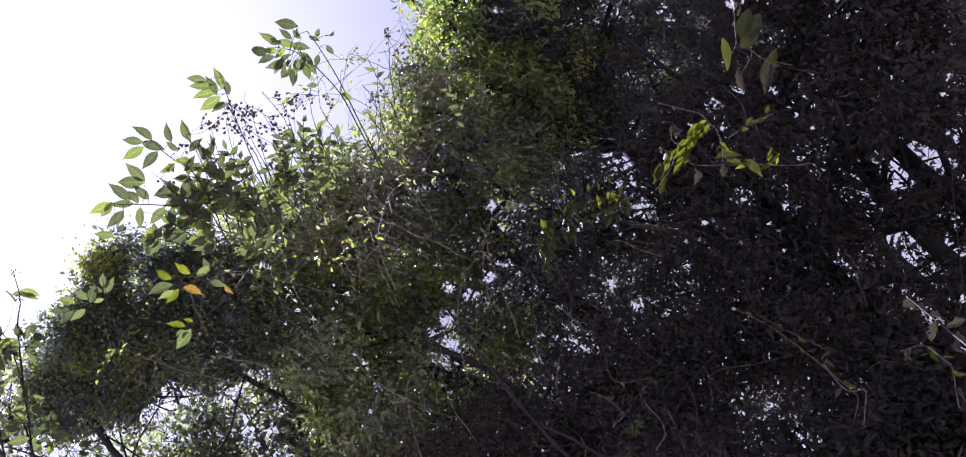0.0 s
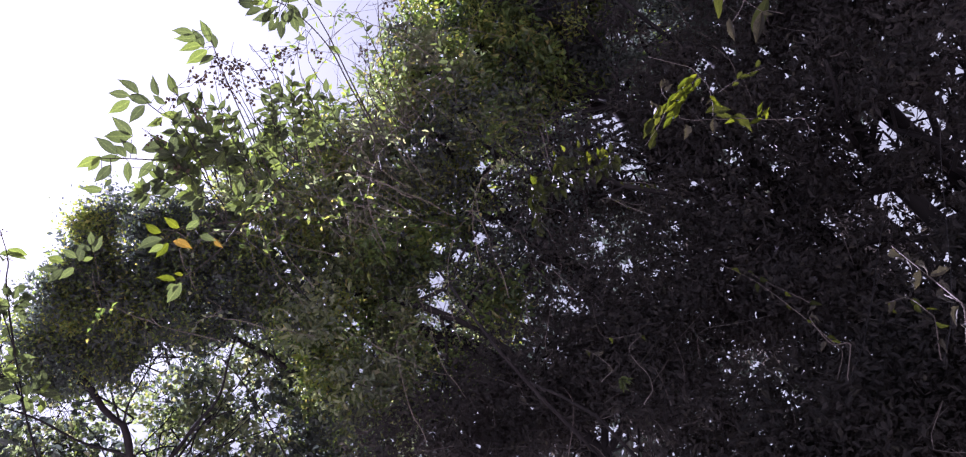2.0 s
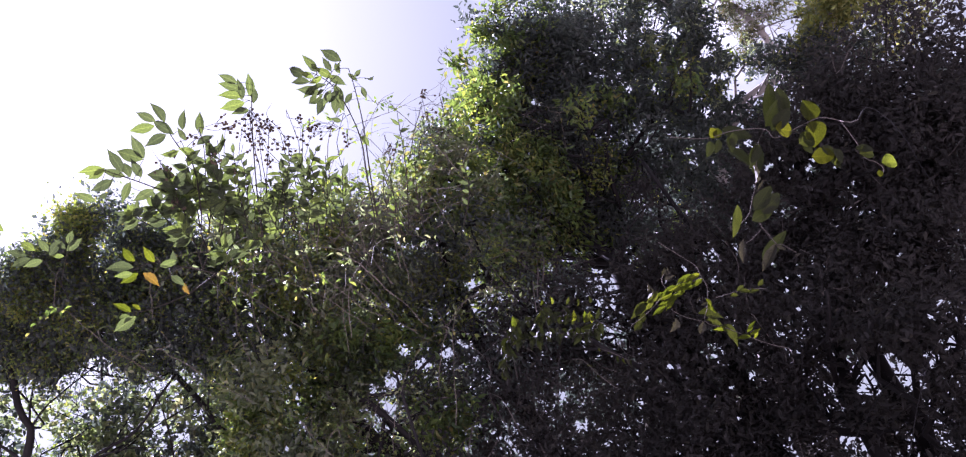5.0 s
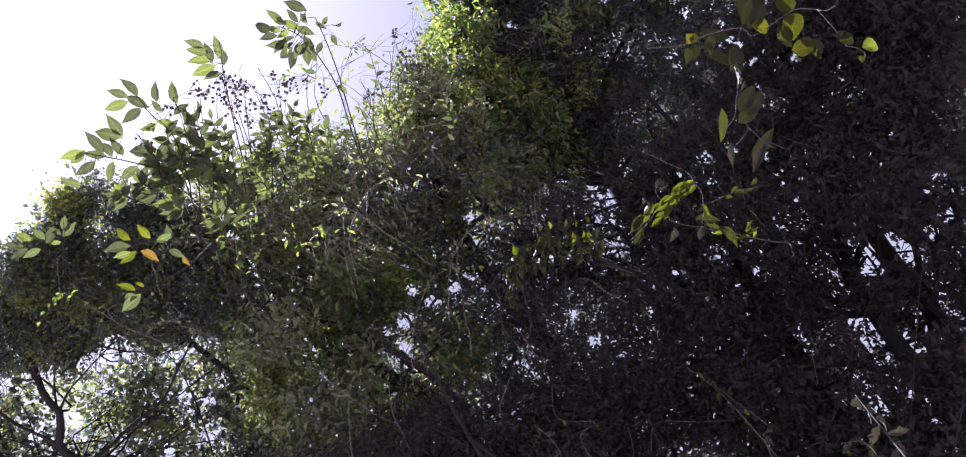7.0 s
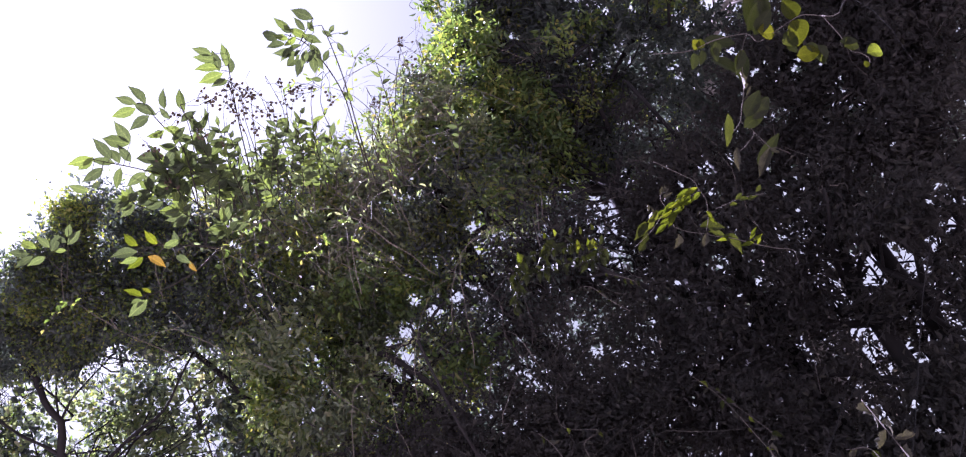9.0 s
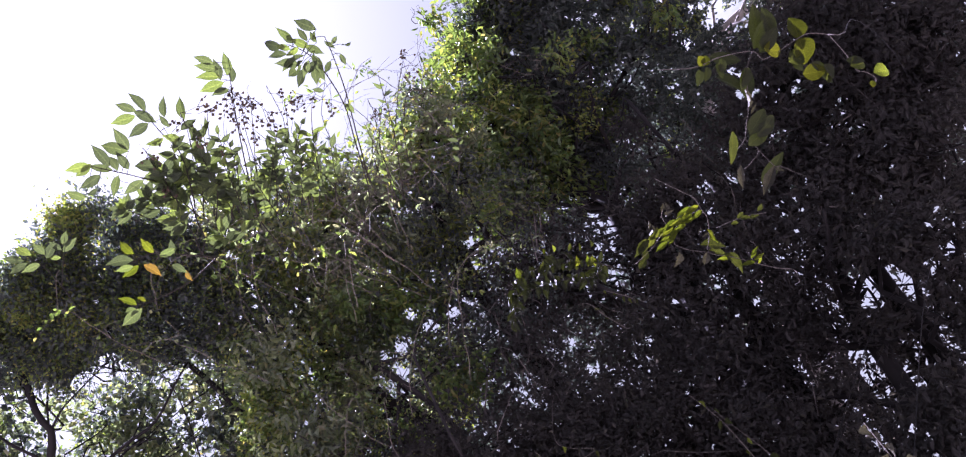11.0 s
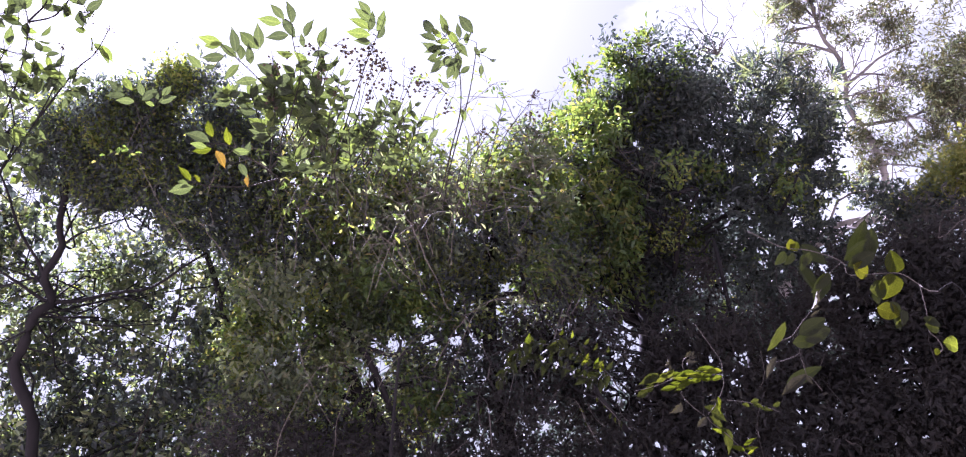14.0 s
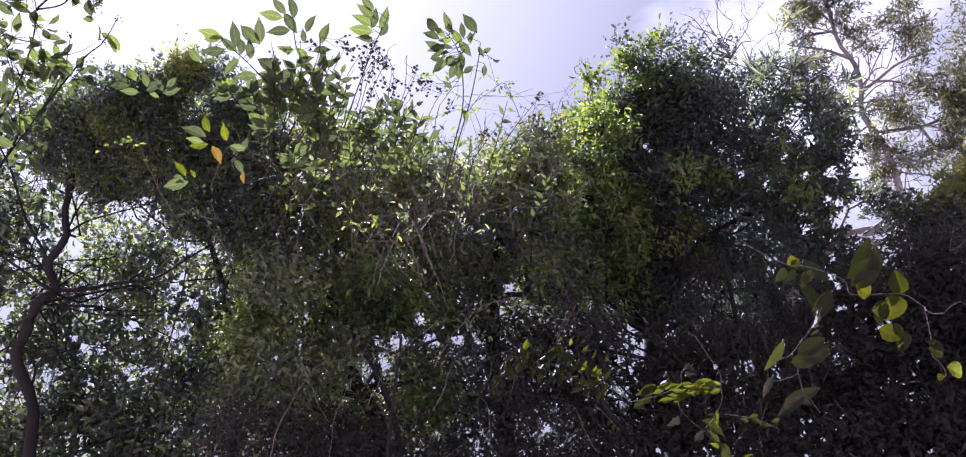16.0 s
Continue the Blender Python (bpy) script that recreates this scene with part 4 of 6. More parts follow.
# gum trees behind
tree("gum_tree", "tall gum tree with pale trunk and feathery grey-green crown", "tree",
     [(8.3, 13.2, 0.0), (8.30, 12.6, 6.5), (8.32, 12.3, 9.3), (8.22, 12.06, 11.02), (8.10, 11.73, 11.53), (8.02, 11.56, 11.78), (7.89, 11.35, 12.12), (7.67, 11.17, 12.46), (7.50, 11.04, 12.71), (7.44, 10.86, 12.94), (7.45, 10.70, 13.08), (7.36, 10.49, 13.33), (7.24, 10.33, 13.54), (7.04, 10.20, 13.77), (6.92, 10.01, 14.00), (6.79, 9.76, 14.26), (6.66, 9.46, 14.55), (6.55, 9.15, 14.83)], 0.085,
     [((6.38, 9.67, 14.41), 0.46), ((6.67, 9.33, 14.62), 0.43), ((6.41, 10.23, 14.29), 0.35), ((7.01, 9.62, 14.13), 0.27), ((7.37, 10.06, 13.93), 0.30), ((7.96, 9.89, 13.96), 0.35), ((7.89, 9.14, 13.75), 0.24), ((7.82, 9.41, 13.18), 0.38), ((8.53, 9.84, 13.63), 0.19), ((8.35, 9.91, 13.17), 0.16), ((6.67, 10.73, 13.83), 0.46), ((6.76, 10.58, 13.02), 0.40), ((8.26, 11.04, 13.00), 0.46), ((8.58, 10.41, 12.89), 0.35), ((8.79, 10.03, 12.67), 0.40), ((7.72, 11.16, 12.28), 0.30), ((7.89, 11.54, 11.97), 0.35), ((8.13, 11.20, 12.02), 0.24), ((6.92, 9.25, 14.46), 0.22), ((6.14, 9.69, 14.19), 0.27), ((6.28, 9.68, 15.08), 0.22), ((7.48, 10.07, 13.60), 0.22)],
     [(LEAF_GREY, 2.3, (0.10, 0.024), dict(gap=0.30, tufts=60, tuft_r=0.34, spray=0.07, squash=1.1)), (LEAF_OLIVE, 0.25, (0.10, 0.024), dict(gap=0.34, tufts=40, tuft_r=0.34, spray=0.08))], BARK_GUM, 20, twigs=60, limb_r=0.016, taper=0.3, reach=1.1,
     extra=[([(7.24, 10.33, 13.54), (6.78, 10.33, 13.81), (6.30, 10.40, 14.00)], 0.035), ([(6.93, 10.01, 13.99), (6.50, 10.19, 14.07), (6.16, 10.40, 14.07)], 0.03), ([(7.47, 10.71, 13.06), (7.71, 10.45, 13.13), (7.99, 10.15, 13.22), (8.48, 9.77, 13.19)], 0.04), ([(7.60, 10.54, 13.12), (7.86, 10.44, 13.04), (8.12, 10.39, 12.91)], 0.03), ([(7.50, 11.04, 12.71), (7.58, 10.83, 12.87), (7.72, 10.72, 12.88)], 0.025), ([(7.71, 11.21, 12.40), (8.13, 11.00, 12.31), (8.40, 10.86, 12.24), (8.69, 10.63, 12.24), (8.98, 10.24, 12.39)], 0.045)] + [([(8.39, 10.88, 12.23), (8.59, 11.01, 11.93), (8.74, 11.13, 11.68)], 0.03), ([(6.75, 9.72, 14.31), (6.98, 9.52, 14.34), (7.14, 9.34, 14.38)], 0.02), ([(7.60, 11.14, 12.55), (7.30, 11.41, 12.48), (7.04, 11.38, 12.67)], 0.025), ([(7.93, 10.44, 13.00), (7.98, 10.67, 12.75), (8.03, 10.91, 12.48)], 0.02)])
tree("gum_tree", "gum tree with bare upper twigs and grey-green leaves", "tree",
     [(8.54, 12.20, 4.00), (9.63, 11.53, 8.64), (9.81, 10.87, 11.55), (9.71, 10.35, 13.15)], 0.15,
     [((9.44, 10.39, 13.02), 0.8), ((9.81, 9.79, 13.55), 1.0), ((9.23, 11.06, 11.88), 0.8), ((10.17, 10.16, 12.27), 1.2), ((8.89, 9.55, 12.60), 0.29), ((9.04, 9.83, 12.24), 0.40), ((8.90, 10.36, 11.84), 0.40), ((8.81, 10.12, 12.15), 0.26), ((8.59, 10.09, 12.37), 0.29), ((7.93, 10.59, 12.38), 0.34), ((8.25, 11.03, 11.69), 0.32), ((8.70, 10.76, 11.59), 0.34), ((7.72, 11.54, 11.53), 0.29), ((7.43, 11.33, 11.99), 0.24)],
     [(LEAF_GREY, 0.8, (0.12, 0.026), dict(gap=0.38, tufts=14, tuft_r=0.24, spray=0.09, only=[0, 1, 2, 3])), (LEAF_GREY, 2.0, (0.11, 0.026), dict(gap=0.32, tufts=50, tuft_r=0.32, spray=0.08, only=list(range(4, 14)))), (LEAF_OLIVE, 0.7, (0.11, 0.028), dict(gap=0.34, tufts=40, tuft_r=0.32, spray=0.08, only=list(range(4, 14))))], BARK_GUM, 21, twigs=24, limb_r=0.024, taper=0.3)


# ---- near shoots, creepers and dry stems ----
def blade(name, outline, curl, fold, mat, notch=0.0, wave=0.0, seed=0):
    """One leaf, a metre long along y: two halves that rise from the midrib, curled along its length, with a thin edge."""
    rng = rng_of(seed)
    bm = bmesh.new()
    rows = []
    outline = np.clip(np.concatenate([[0.012], spline([(k, w, 0) for k, w in enumerate(outline)], 17)[1:-1, 1], [0.012]]), 0.012, 2)
    n = len(outline)
    for i, w in enumerate(outline):
        s = i / (n - 1)
        a = curl * s
        y = math.sin(a) / curl if abs(curl) > 0.01 else s
        z = -(1 - math.cos(a)) / curl if abs(curl) > 0.01 else 0
        tooth = notch * (1 if i % 2 else -1)
        w2 = max(0.004, w * (1 + tooth))
        rise = fold * w2 + wave * (rng.random() - 0.5) * w2
        drop = fold * w2 + wave * (rng.random() - 0.5) * w2
        rows.append([bm.verts.new((-w2 / 2, y, z + rise)), bm.verts.new((-w2 / 4, y, z + rise * 0.7)), bm.verts.new((0, y, z)), bm.verts.new((w2 / 4, y, z + drop * 0.7)), bm.verts.new((w2 / 2, y, z + drop))])
    for a, b in zip(rows, rows[1:]):
        for j in range(4):
            f = bm.faces.new((a[j], a[j + 1], b[j + 1], b[j]))
            f.smooth = True
    me = bpy.data.meshes.new(name)
    bm.to_mesh(me)
    bm.free()
    me.materials.append(mat)
    return me


OVATE = (0.02, 0.20, 0.35, 0.42, 0.44, 0.41, 0.33, 0.21, 0.09, 0.0)
LANCE = (0.02, 0.17, 0.27, 0.31, 0.31, 0.27, 0.20, 0.12, 0.05, 0.0)
ROUND = (0.05, 0.46, 0.70, 0.80, 0.82, 0.78, 0.68, 0.52, 0.32, 0.06)
POINTED = [blade("leaf", OVATE, c, f, LEAF_BIG, 0.015, 0.1, k) for k, (c, f) in enumerate(((0.3, 0.12), (0.6, 0.2), (-0.3, 0.1), (0.8, 0.22)))]
NARROW = [blade("leaf", LANCE, c, f, LEAF_BIG, 0.01, 0.1, k) for k, (c, f) in enumerate(((0.4, 0.2), (0.8, 0.2), (-0.4, 0.12)))]
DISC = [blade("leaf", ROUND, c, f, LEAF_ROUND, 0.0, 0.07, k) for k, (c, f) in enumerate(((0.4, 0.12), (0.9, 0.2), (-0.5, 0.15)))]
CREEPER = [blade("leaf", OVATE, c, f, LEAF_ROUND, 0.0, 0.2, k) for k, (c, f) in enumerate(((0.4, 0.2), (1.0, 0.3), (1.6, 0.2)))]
CREEPER_SHADED = [blade("leaf", OVATE, c, f, LEAF_ROUND_SHADED, 0.0, 0.2, k) for k, (c, f) in enumerate(((0.4, 0.2), (1.0, 0.3), (1.6, 0.2)))]
OVATE_LIT = [blade("leaf", OVATE, c, f, LEAF_OVATE_LIT, 0.0, 0.2, k) for k, (c, f) in enumerate(((0.4, 0.2), (1.0, 0.3)))]
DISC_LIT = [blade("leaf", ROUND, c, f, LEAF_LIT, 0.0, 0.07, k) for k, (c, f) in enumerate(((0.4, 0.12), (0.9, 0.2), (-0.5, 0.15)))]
DISC_SHADED = [blade("leaf", ROUND, c, f, LEAF_ROUND_SHADED, 0.0, 0.07, k) for k, (c, f) in enumerate(((0.4, 0.15), (0.9, 0.25), (-0.5, 0.2)))]
WITHERED = [blade("dry_leaf", OVATE, c, f, LEAF_DRY, 0.0, 0.5, k) for k, (c, f) in enumerate(((0.9, 0.55), (-0.8, 0.6)))]
GOLD = [blade("yellow_leaf", OVATE, 0.8, 0.3, LEAF_YELLOW, 0.0, 0.3, 3)]
SHRUNK = [blade("dry_leaf", LANCE, c, f, LEAF_DRY, 0.0, 0.7, k) for k, (c, f) in enumerate(((1.4, 0.9), (-1.2, 1.1)))]


def put_leaf(parent, mesh, pos, way, normal, length, label="", width=1.0):
    y = Vector(way).normalized()
    x = y.cross(Vector(normal))
    x = x.normalized() if x.length > 1e-4 else y.orthogonal().normalized()
    z = x.cross(y)
    ob = new(mesh.name.split(".")[0], mesh)
    ob.parent = parent
    m = Matrix((x * width, y, z * width)).transposed() * length
    ob.matrix_basis = Matrix.Translation(Vector(pos) - parent.location) @ m.to_4x4()
    if label:
        tagged(ob, label)
    return ob


def leaves_along(parent, line, meshes, rng, s0, s1, count, length, spread=1.0, droop=0.3):
    line = np.asarray(line)
    for i in range(count):
        s = s0 + (s1 - s0) * (i + rng.uniform(0.1, 0.9)) / count
        k = min(int(s * (len(line) - 1)), len(line) - 2)
        p = line[k] + (line[k + 1] - line[k]) * (s * (len(line) - 1) - k)
        along = unit(line[k + 1] - line[k])
        side = unit(np.cross(along, rng.normal(0, 1, 3)))
        way = along * 0.5 + side * spread + np.array([0, 0, -droop])
        normal = np.array([0, 0, 1.0]) + rng.normal(0, 0.5, 3)
        put_leaf(parent, meshes[rng.integers(len(meshes))], p, way, normal, rng.uniform(*length))


def leaf_row(parent, a, b, meshes, rng, count, way, face, length, width=1.0, label=""):
    """Leaves side by side from a to b, all lying much the same way."""
    a, b = np.array(a), np.array(b)
    for i in range(count):
        p = a + (b - a) * (i + rng.uniform(-0.3, 0.4)) / max(1, count - 1) + rng.normal(0, 0.007, 3)
        put_leaf(parent, meshes[rng.integers(len(meshes))], p, np.array(way) + rng.normal(0, 0.24, 3), np.array(face) + rng.normal(0, 0.22, 3), rng.uniform(*length), label, width)


def stems(name, label, category, lines, radius, mat, group="", samples=30, hidden=0.0):
    root = thing(name, (lines[0][0][0], lines[0][0][1], min(lines[0][0][2], 0.0) if lines[0][0][2] < 0.6 else lines[0][0][2]), label, category, group)
    made = []
    for k, pts in enumerate(lines):
        ln = spline(pts, samples)
        r = radius if k == 0 else radius * 0.7
        cut = int(hidden * samples) if k == 0 else 0
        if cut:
            # Stretch inside the thicket is coloured dark so it sinks into the shade.
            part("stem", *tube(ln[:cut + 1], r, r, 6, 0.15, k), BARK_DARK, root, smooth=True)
        part("stem", *tube(ln[cut:], r, max(0.0011, r * 0.3), 6, 0.15, k), mat, root, smooth=True)
        made.append(ln)
    return root, made


# tall weedy shrubs with large pointed leaves and seed heads
def leaf_between(root, meshes, a, b, rng, label="", width=0.92):
    """A leaf from its stalk a to its tip b, more or less facing the path."""
    a, b = np.array(a), np.array(b)
    return put_leaf(root, meshes[rng.integers(len(meshes))], a, b - a, unit(EYE - a) + rng.normal(0, 0.38, 3), np.linalg.norm(b - a) * 1.12, label, width)


def shoot(root, stem, pairs, rng, meshes=None):
    """One shoot: a thin stem, and leaves given by stalk and tip, each on a leaf stalk of its own."""
    ln = spline(stem, 26)
    part("stem", *tube(ln, 0.0032, 0.0016, 5), BARK_STEM, root)
    for a, b in pairs:
        a = np.array(a)
        near = ln[np.argmin(np.linalg.norm(ln - a, axis=1))]
        part("leaf_stalk", *tube(spline([near, near * 0.5 + a * 0.5 + np.array([0, 0, 0.006]), a], 5), 0.0014, 0.001, 3), BARK_STEM, root)
        leaf_between(root, meshes or POINTED, a, b, rng)


def leafy_shoots(root, lines, rng, count, leaf, wind, meshes):
    """Shoots from base to tip with leaves in loose pairs, leaning with the wind."""
    for base, tip in lines:
        base, tip = np.array(base), np.array(tip)
        ln = spline([base, base * 0.5 + tip * 0.5 + rng.normal(0, 0.02, 3), tip], 18)
        part("stem", *tube(ln, 0.003, 0.0012, 5), BARK_STEM, root)
        for i in range(count):
            f = 0.3 + 0.7 * (i + rng.random() * 0.5) / count
            k = min(int(f * 17), 16)
            along = unit(ln[k + 1] - ln[k])
            out = unit(np.cross(along, unit(EYE - tip))) * (1 if i % 2 else -1)
            way = along * rng.uniform(0.4, 0.9) + out * rng.uniform(0.5, 1.0) + np.array(wind) + rng.normal(0, 0.25, 3)
            put_leaf(root, meshes[rng.integers(len(meshes))], ln[k], way, unit(EYE - tip) + rng.normal(0, 0.55, 3), rng.uniform(*leaf), "", 0.92)


def bare_stems(root, lines, rng):
    """Thin upright stems with short side twigs."""
    for base, tip in lines:
        ln = wander(base, tip, rng, 5, 0.08)
        pieces = [tube(ln, 0.0026, 0.001, 4)]
        for _ in range(3):
            q = ln[rng.integers(4, len(ln))]
            pieces.append(tube(wander(q, q + unit(np.array(tip) - np.array(base) + rng.normal(0, 0.3, 3)) * rng.uniform(0.04, 0.09), rng, 3, 0.2), 0.0011, 0.0006, 3))
        part("stem", *joined(pieces), BARK_STEM, root)


def seed_clusters(root, places, lines, rng):
    """Loose heads of round dry seeds, each on a forked stalk that leaves the nearest stem."""
    samples = np.vstack([spline(ln, 12) for ln in lines])
    for c in places:
        c = np.array(c)
        near = samples[np.argmin(np.linalg.norm(samples - c + np.array([0, 0.1, -0.03]), axis=1))]
        heads = c + rng.normal(0, 0.018, (rng.integers(6, 11), 3))
        fork = c * 0.72 + near * 0.28
        pieces = [tube(spline([near, near * 0.45 + fork * 0.55 + rng.normal(0, 0.008, 3), fork], 7), 0.0012, 0.0009, 3)]
        pieces += [tube(np.array([fork, q]), 0.0008, 0.0006, 3) for q in heads]
        part("stalk", *joined(pieces), BARK_STEM, root)
        for q in heads:
            a = unit(np.array([[1, 0, 0], [-1, 0, 0], [0, 1, 0], [0, -1, 0], [0, 0, 1], [0, 0, -1]], float) + rng.normal(0, 0.25, (6, 3)))
            part("seed_head", q + a * 0.0075 * rng.uniform(0.7, 1.3, (6, 1)), np.array([[0, 2, 4], [2, 1, 4], [1, 3, 4], [3, 0, 4], [2, 0, 5], [1, 2, 5], [3, 1, 5], [0, 3, 5]]), SEED, root)


def weed_shrub(label, foot, crown):
    """The main stem of a weedy shrub, up through the thicket and arching over."""
    root, made = stems("tall_weed_shrub", label, "shrub", [[foot] + crown], 0.006, BARK_STEM, "weed shrubs", 40)
    return root


def canes(root, head, starts, rng):
    """Thin canes from the shrub's head to where its shoots begin."""
    for p in starts:
        part("stem", *tube(wander(head, p, rng, 4, 0.06), 0.0032, 0.0024, 5), BARK_STEM, root)


rng = rng_of(41)
weed = weed_shrub("tall weedy shrub with large pointed leaves and dry seed heads", (-1.7, 5.6, -0.05), [(-1.65, 6.98, 4.21), (-1.72, 6.28, 5.59), (-1.14, 3.88, 4.61), (-0.86, 2.64, 3.97)])
canes(weed, (-0.86, 2.64, 3.97), [(-0.77, 2.34, 3.97), (-0.71, 2.33, 3.96)], rng)
shoot(weed, [(-0.77, 2.34, 3.97), (-0.76, 2.22, 4.00), (-0.82, 2.12, 4.02), (-0.89, 2.03, 4.04), (-0.93, 1.99, 4.06)],
      [((-0.907, 1.987, 4.036), (-0.972, 1.936, 4.017)), ((-0.909, 1.993, 4.053), (-0.982, 1.997, 4.033)), ((-0.873, 2.072, 4.056), (-0.935, 2.025, 4.076)), ((-0.861, 2.027, 4.030), (-0.860, 1.947, 4.073)), ((-0.787, 2.055, 4.083), (-0.868, 2.008, 4.138)), ((-0.780, 2.045, 4.075), (-0.775, 1.961, 4.110)), ((-0.844, 2.044, 4.005), (-0.844, 2.014, 4.072)), ((-0.819, 2.083, 4.028), (-0.810, 2.010, 4.044)), ((-0.907, 2.037, 4.024), (-0.977, 2.014, 3.985)), ((-0.853, 2.060, 4.002), (-0.907, 2.083, 3.950)), ((-0.937, 2.045, 3.980), (-0.979, 2.052, 3.973)), ((-0.992, 2.054, 3.978), (-1.032, 2.000, 3.990)), ((-0.716, 2.138, 4.020), (-0.809, 2.097, 4.050)), ((-0.785, 2.097, 3.951), (-0.861, 2.085, 3.929))], rng)
shoot(weed, [(-0.71, 2.33, 3.96), (-0.64, 2.16, 4.04), (-0.65, 2.06, 4.09), (-0.66, 1.98, 4.15)],
      [((-0.646, 1.968, 4.123), (-0.642, 1.897, 4.172)), ((-0.670, 1.946, 4.122), (-0.713, 1.894, 4.149)), ((-0.689, 1.977, 4.141), (-0.770, 1.948, 4.133)), ((-0.679, 1.947, 4.128), (-0.632, 2.003, 4.086)), ((-0.660, 1.997, 4.093), (-0.731, 1.974, 4.056)), ((-0.609, 2.036, 4.126), (-0.576, 1.974, 4.152)), ((-0.557, 2.094, 4.127), (-0.539, 2.038, 4.194)), ((-0.601, 2.025, 4.049), (-0.611, 1.986, 4.085)), ((-0.646, 2.055, 4.049), (-0.715, 2.047, 4.038)), ((-0.605, 2.110, 4.059), (-0.639, 2.050, 4.048)), ((-0.585, 2.085, 4.073), (-0.518, 2.078, 4.086)), ((-0.578, 2.153, 4.065), (-0.511, 2.125, 4.071))], rng)
STEMS = [((-0.74, 2.50, 4.08), (-0.64, 2.08, 4.13)), ((-0.70, 2.53, 4.05), (-0.54, 2.01, 4.07)), ((-0.66, 2.59, 4.01), (-0.46, 2.08, 4.09)), ((-0.82, 2.46, 4.09), (-0.72, 2.04, 4.02)), ((-0.85, 2.42, 4.12), (-0.90, 2.12, 4.08))]
bare_stems(weed, STEMS, rng)
leafy_shoots(weed, [((-0.61, 2.51, 3.95), (-0.60, 2.28, 3.95)), ((-0.65, 2.52, 3.94), (-0.69, 2.31, 4.06)), ((-0.71, 2.53, 3.91), (-0.68, 2.39, 3.82)), ((-0.75, 2.45, 3.98), (-0.77, 2.23, 3.98)), ((-0.85, 2.39, 4.01), (-0.84, 2.20, 3.98)), ((-0.91, 2.35, 4.02), (-0.90, 2.12, 3.91)), ((-0.70, 2.43, 4.01), (-0.68, 2.16, 3.99)), ((-0.80, 2.45, 3.97), (-0.80, 2.32, 3.93)), ((-0.71, 2.49, 3.95), (-0.57, 2.16, 3.99)), ((-0.79, 2.39, 4.02), (-0.74, 2.13, 4.02)), ((-0.70, 2.47, 3.97), (-0.51, 2.11, 4.08)), ((-0.74, 2.46, 3.98), (-0.58, 2.14, 4.09)), ((-0.76, 2.43, 4.00), (-0.64, 2.09, 4.04)), ((-0.80, 2.41, 4.01), (-0.72, 2.13, 3.99))], rng, 16, (0.056, 0.09), (-0.3, 0, 0.1), POINTED)
seed_clusters(weed, [(-0.60, 2.07, 4.11), (-0.69, 2.06, 4.08), (-0.73, 2.07, 4.00), (-0.76, 2.23, 3.97), (-0.54, 2.12, 3.98), (-0.44, 2.06, 4.05), (-0.45, 2.03, 4.07), (-0.56, 2.14, 4.10)], STEMS, rng)

rng = rng_of(42)
weed = weed_shrub("tall weedy shrub with large pointed leaves and dry seed heads", (-1.0, 5.7, -0.05), [(-1.06, 7.09, 4.25), (-1.11, 6.39, 5.65), (-0.74, 3.92, 4.69), (-0.57, 2.79, 3.88)])
canes(weed, (-0.57, 2.79, 3.88), [(-0.55, 2.52, 3.88)], rng)
shoot(weed, [(-0.55, 2.52, 3.88), (-0.46, 2.31, 3.98), (-0.37, 2.13, 4.09), (-0.29, 2.00, 4.20)],
      [((-0.345, 1.984, 4.190), (-0.386, 1.927, 4.202)), ((-0.338, 1.992, 4.155), (-0.405, 1.955, 4.185)), ((-0.349, 2.015, 4.139), (-0.412, 1.958, 4.142)), ((-0.354, 2.064, 4.164), (-0.443, 2.032, 4.146)), ((-0.358, 2.036, 4.149), (-0.333, 1.977, 4.198)), ((-0.326, 2.034, 4.150), (-0.283, 1.977, 4.198)), ((-0.330, 2.092, 4.173), (-0.292, 2.042, 4.203)), ((-0.348, 2.054, 4.101), (-0.397, 2.014, 4.078))], rng)
STEMS = [((-0.57, 2.63, 3.99), (-0.35, 2.07, 4.12)), ((-0.53, 2.63, 4.00), (-0.34, 2.12, 4.07)), ((-0.60, 2.62, 3.99), (-0.42, 2.14, 4.09)), ((-0.34, 2.70, 3.95), (-0.22, 2.11, 4.08)), ((-0.38, 2.67, 3.98), (-0.28, 2.16, 4.03)), ((-0.32, 2.67, 3.99), (-0.35, 2.18, 3.98)), ((-0.48, 2.67, 3.97), (-0.19, 2.17, 4.03)), ((-0.52, 2.65, 3.97), (-0.30, 2.14, 4.10))]
bare_stems(weed, STEMS, rng)
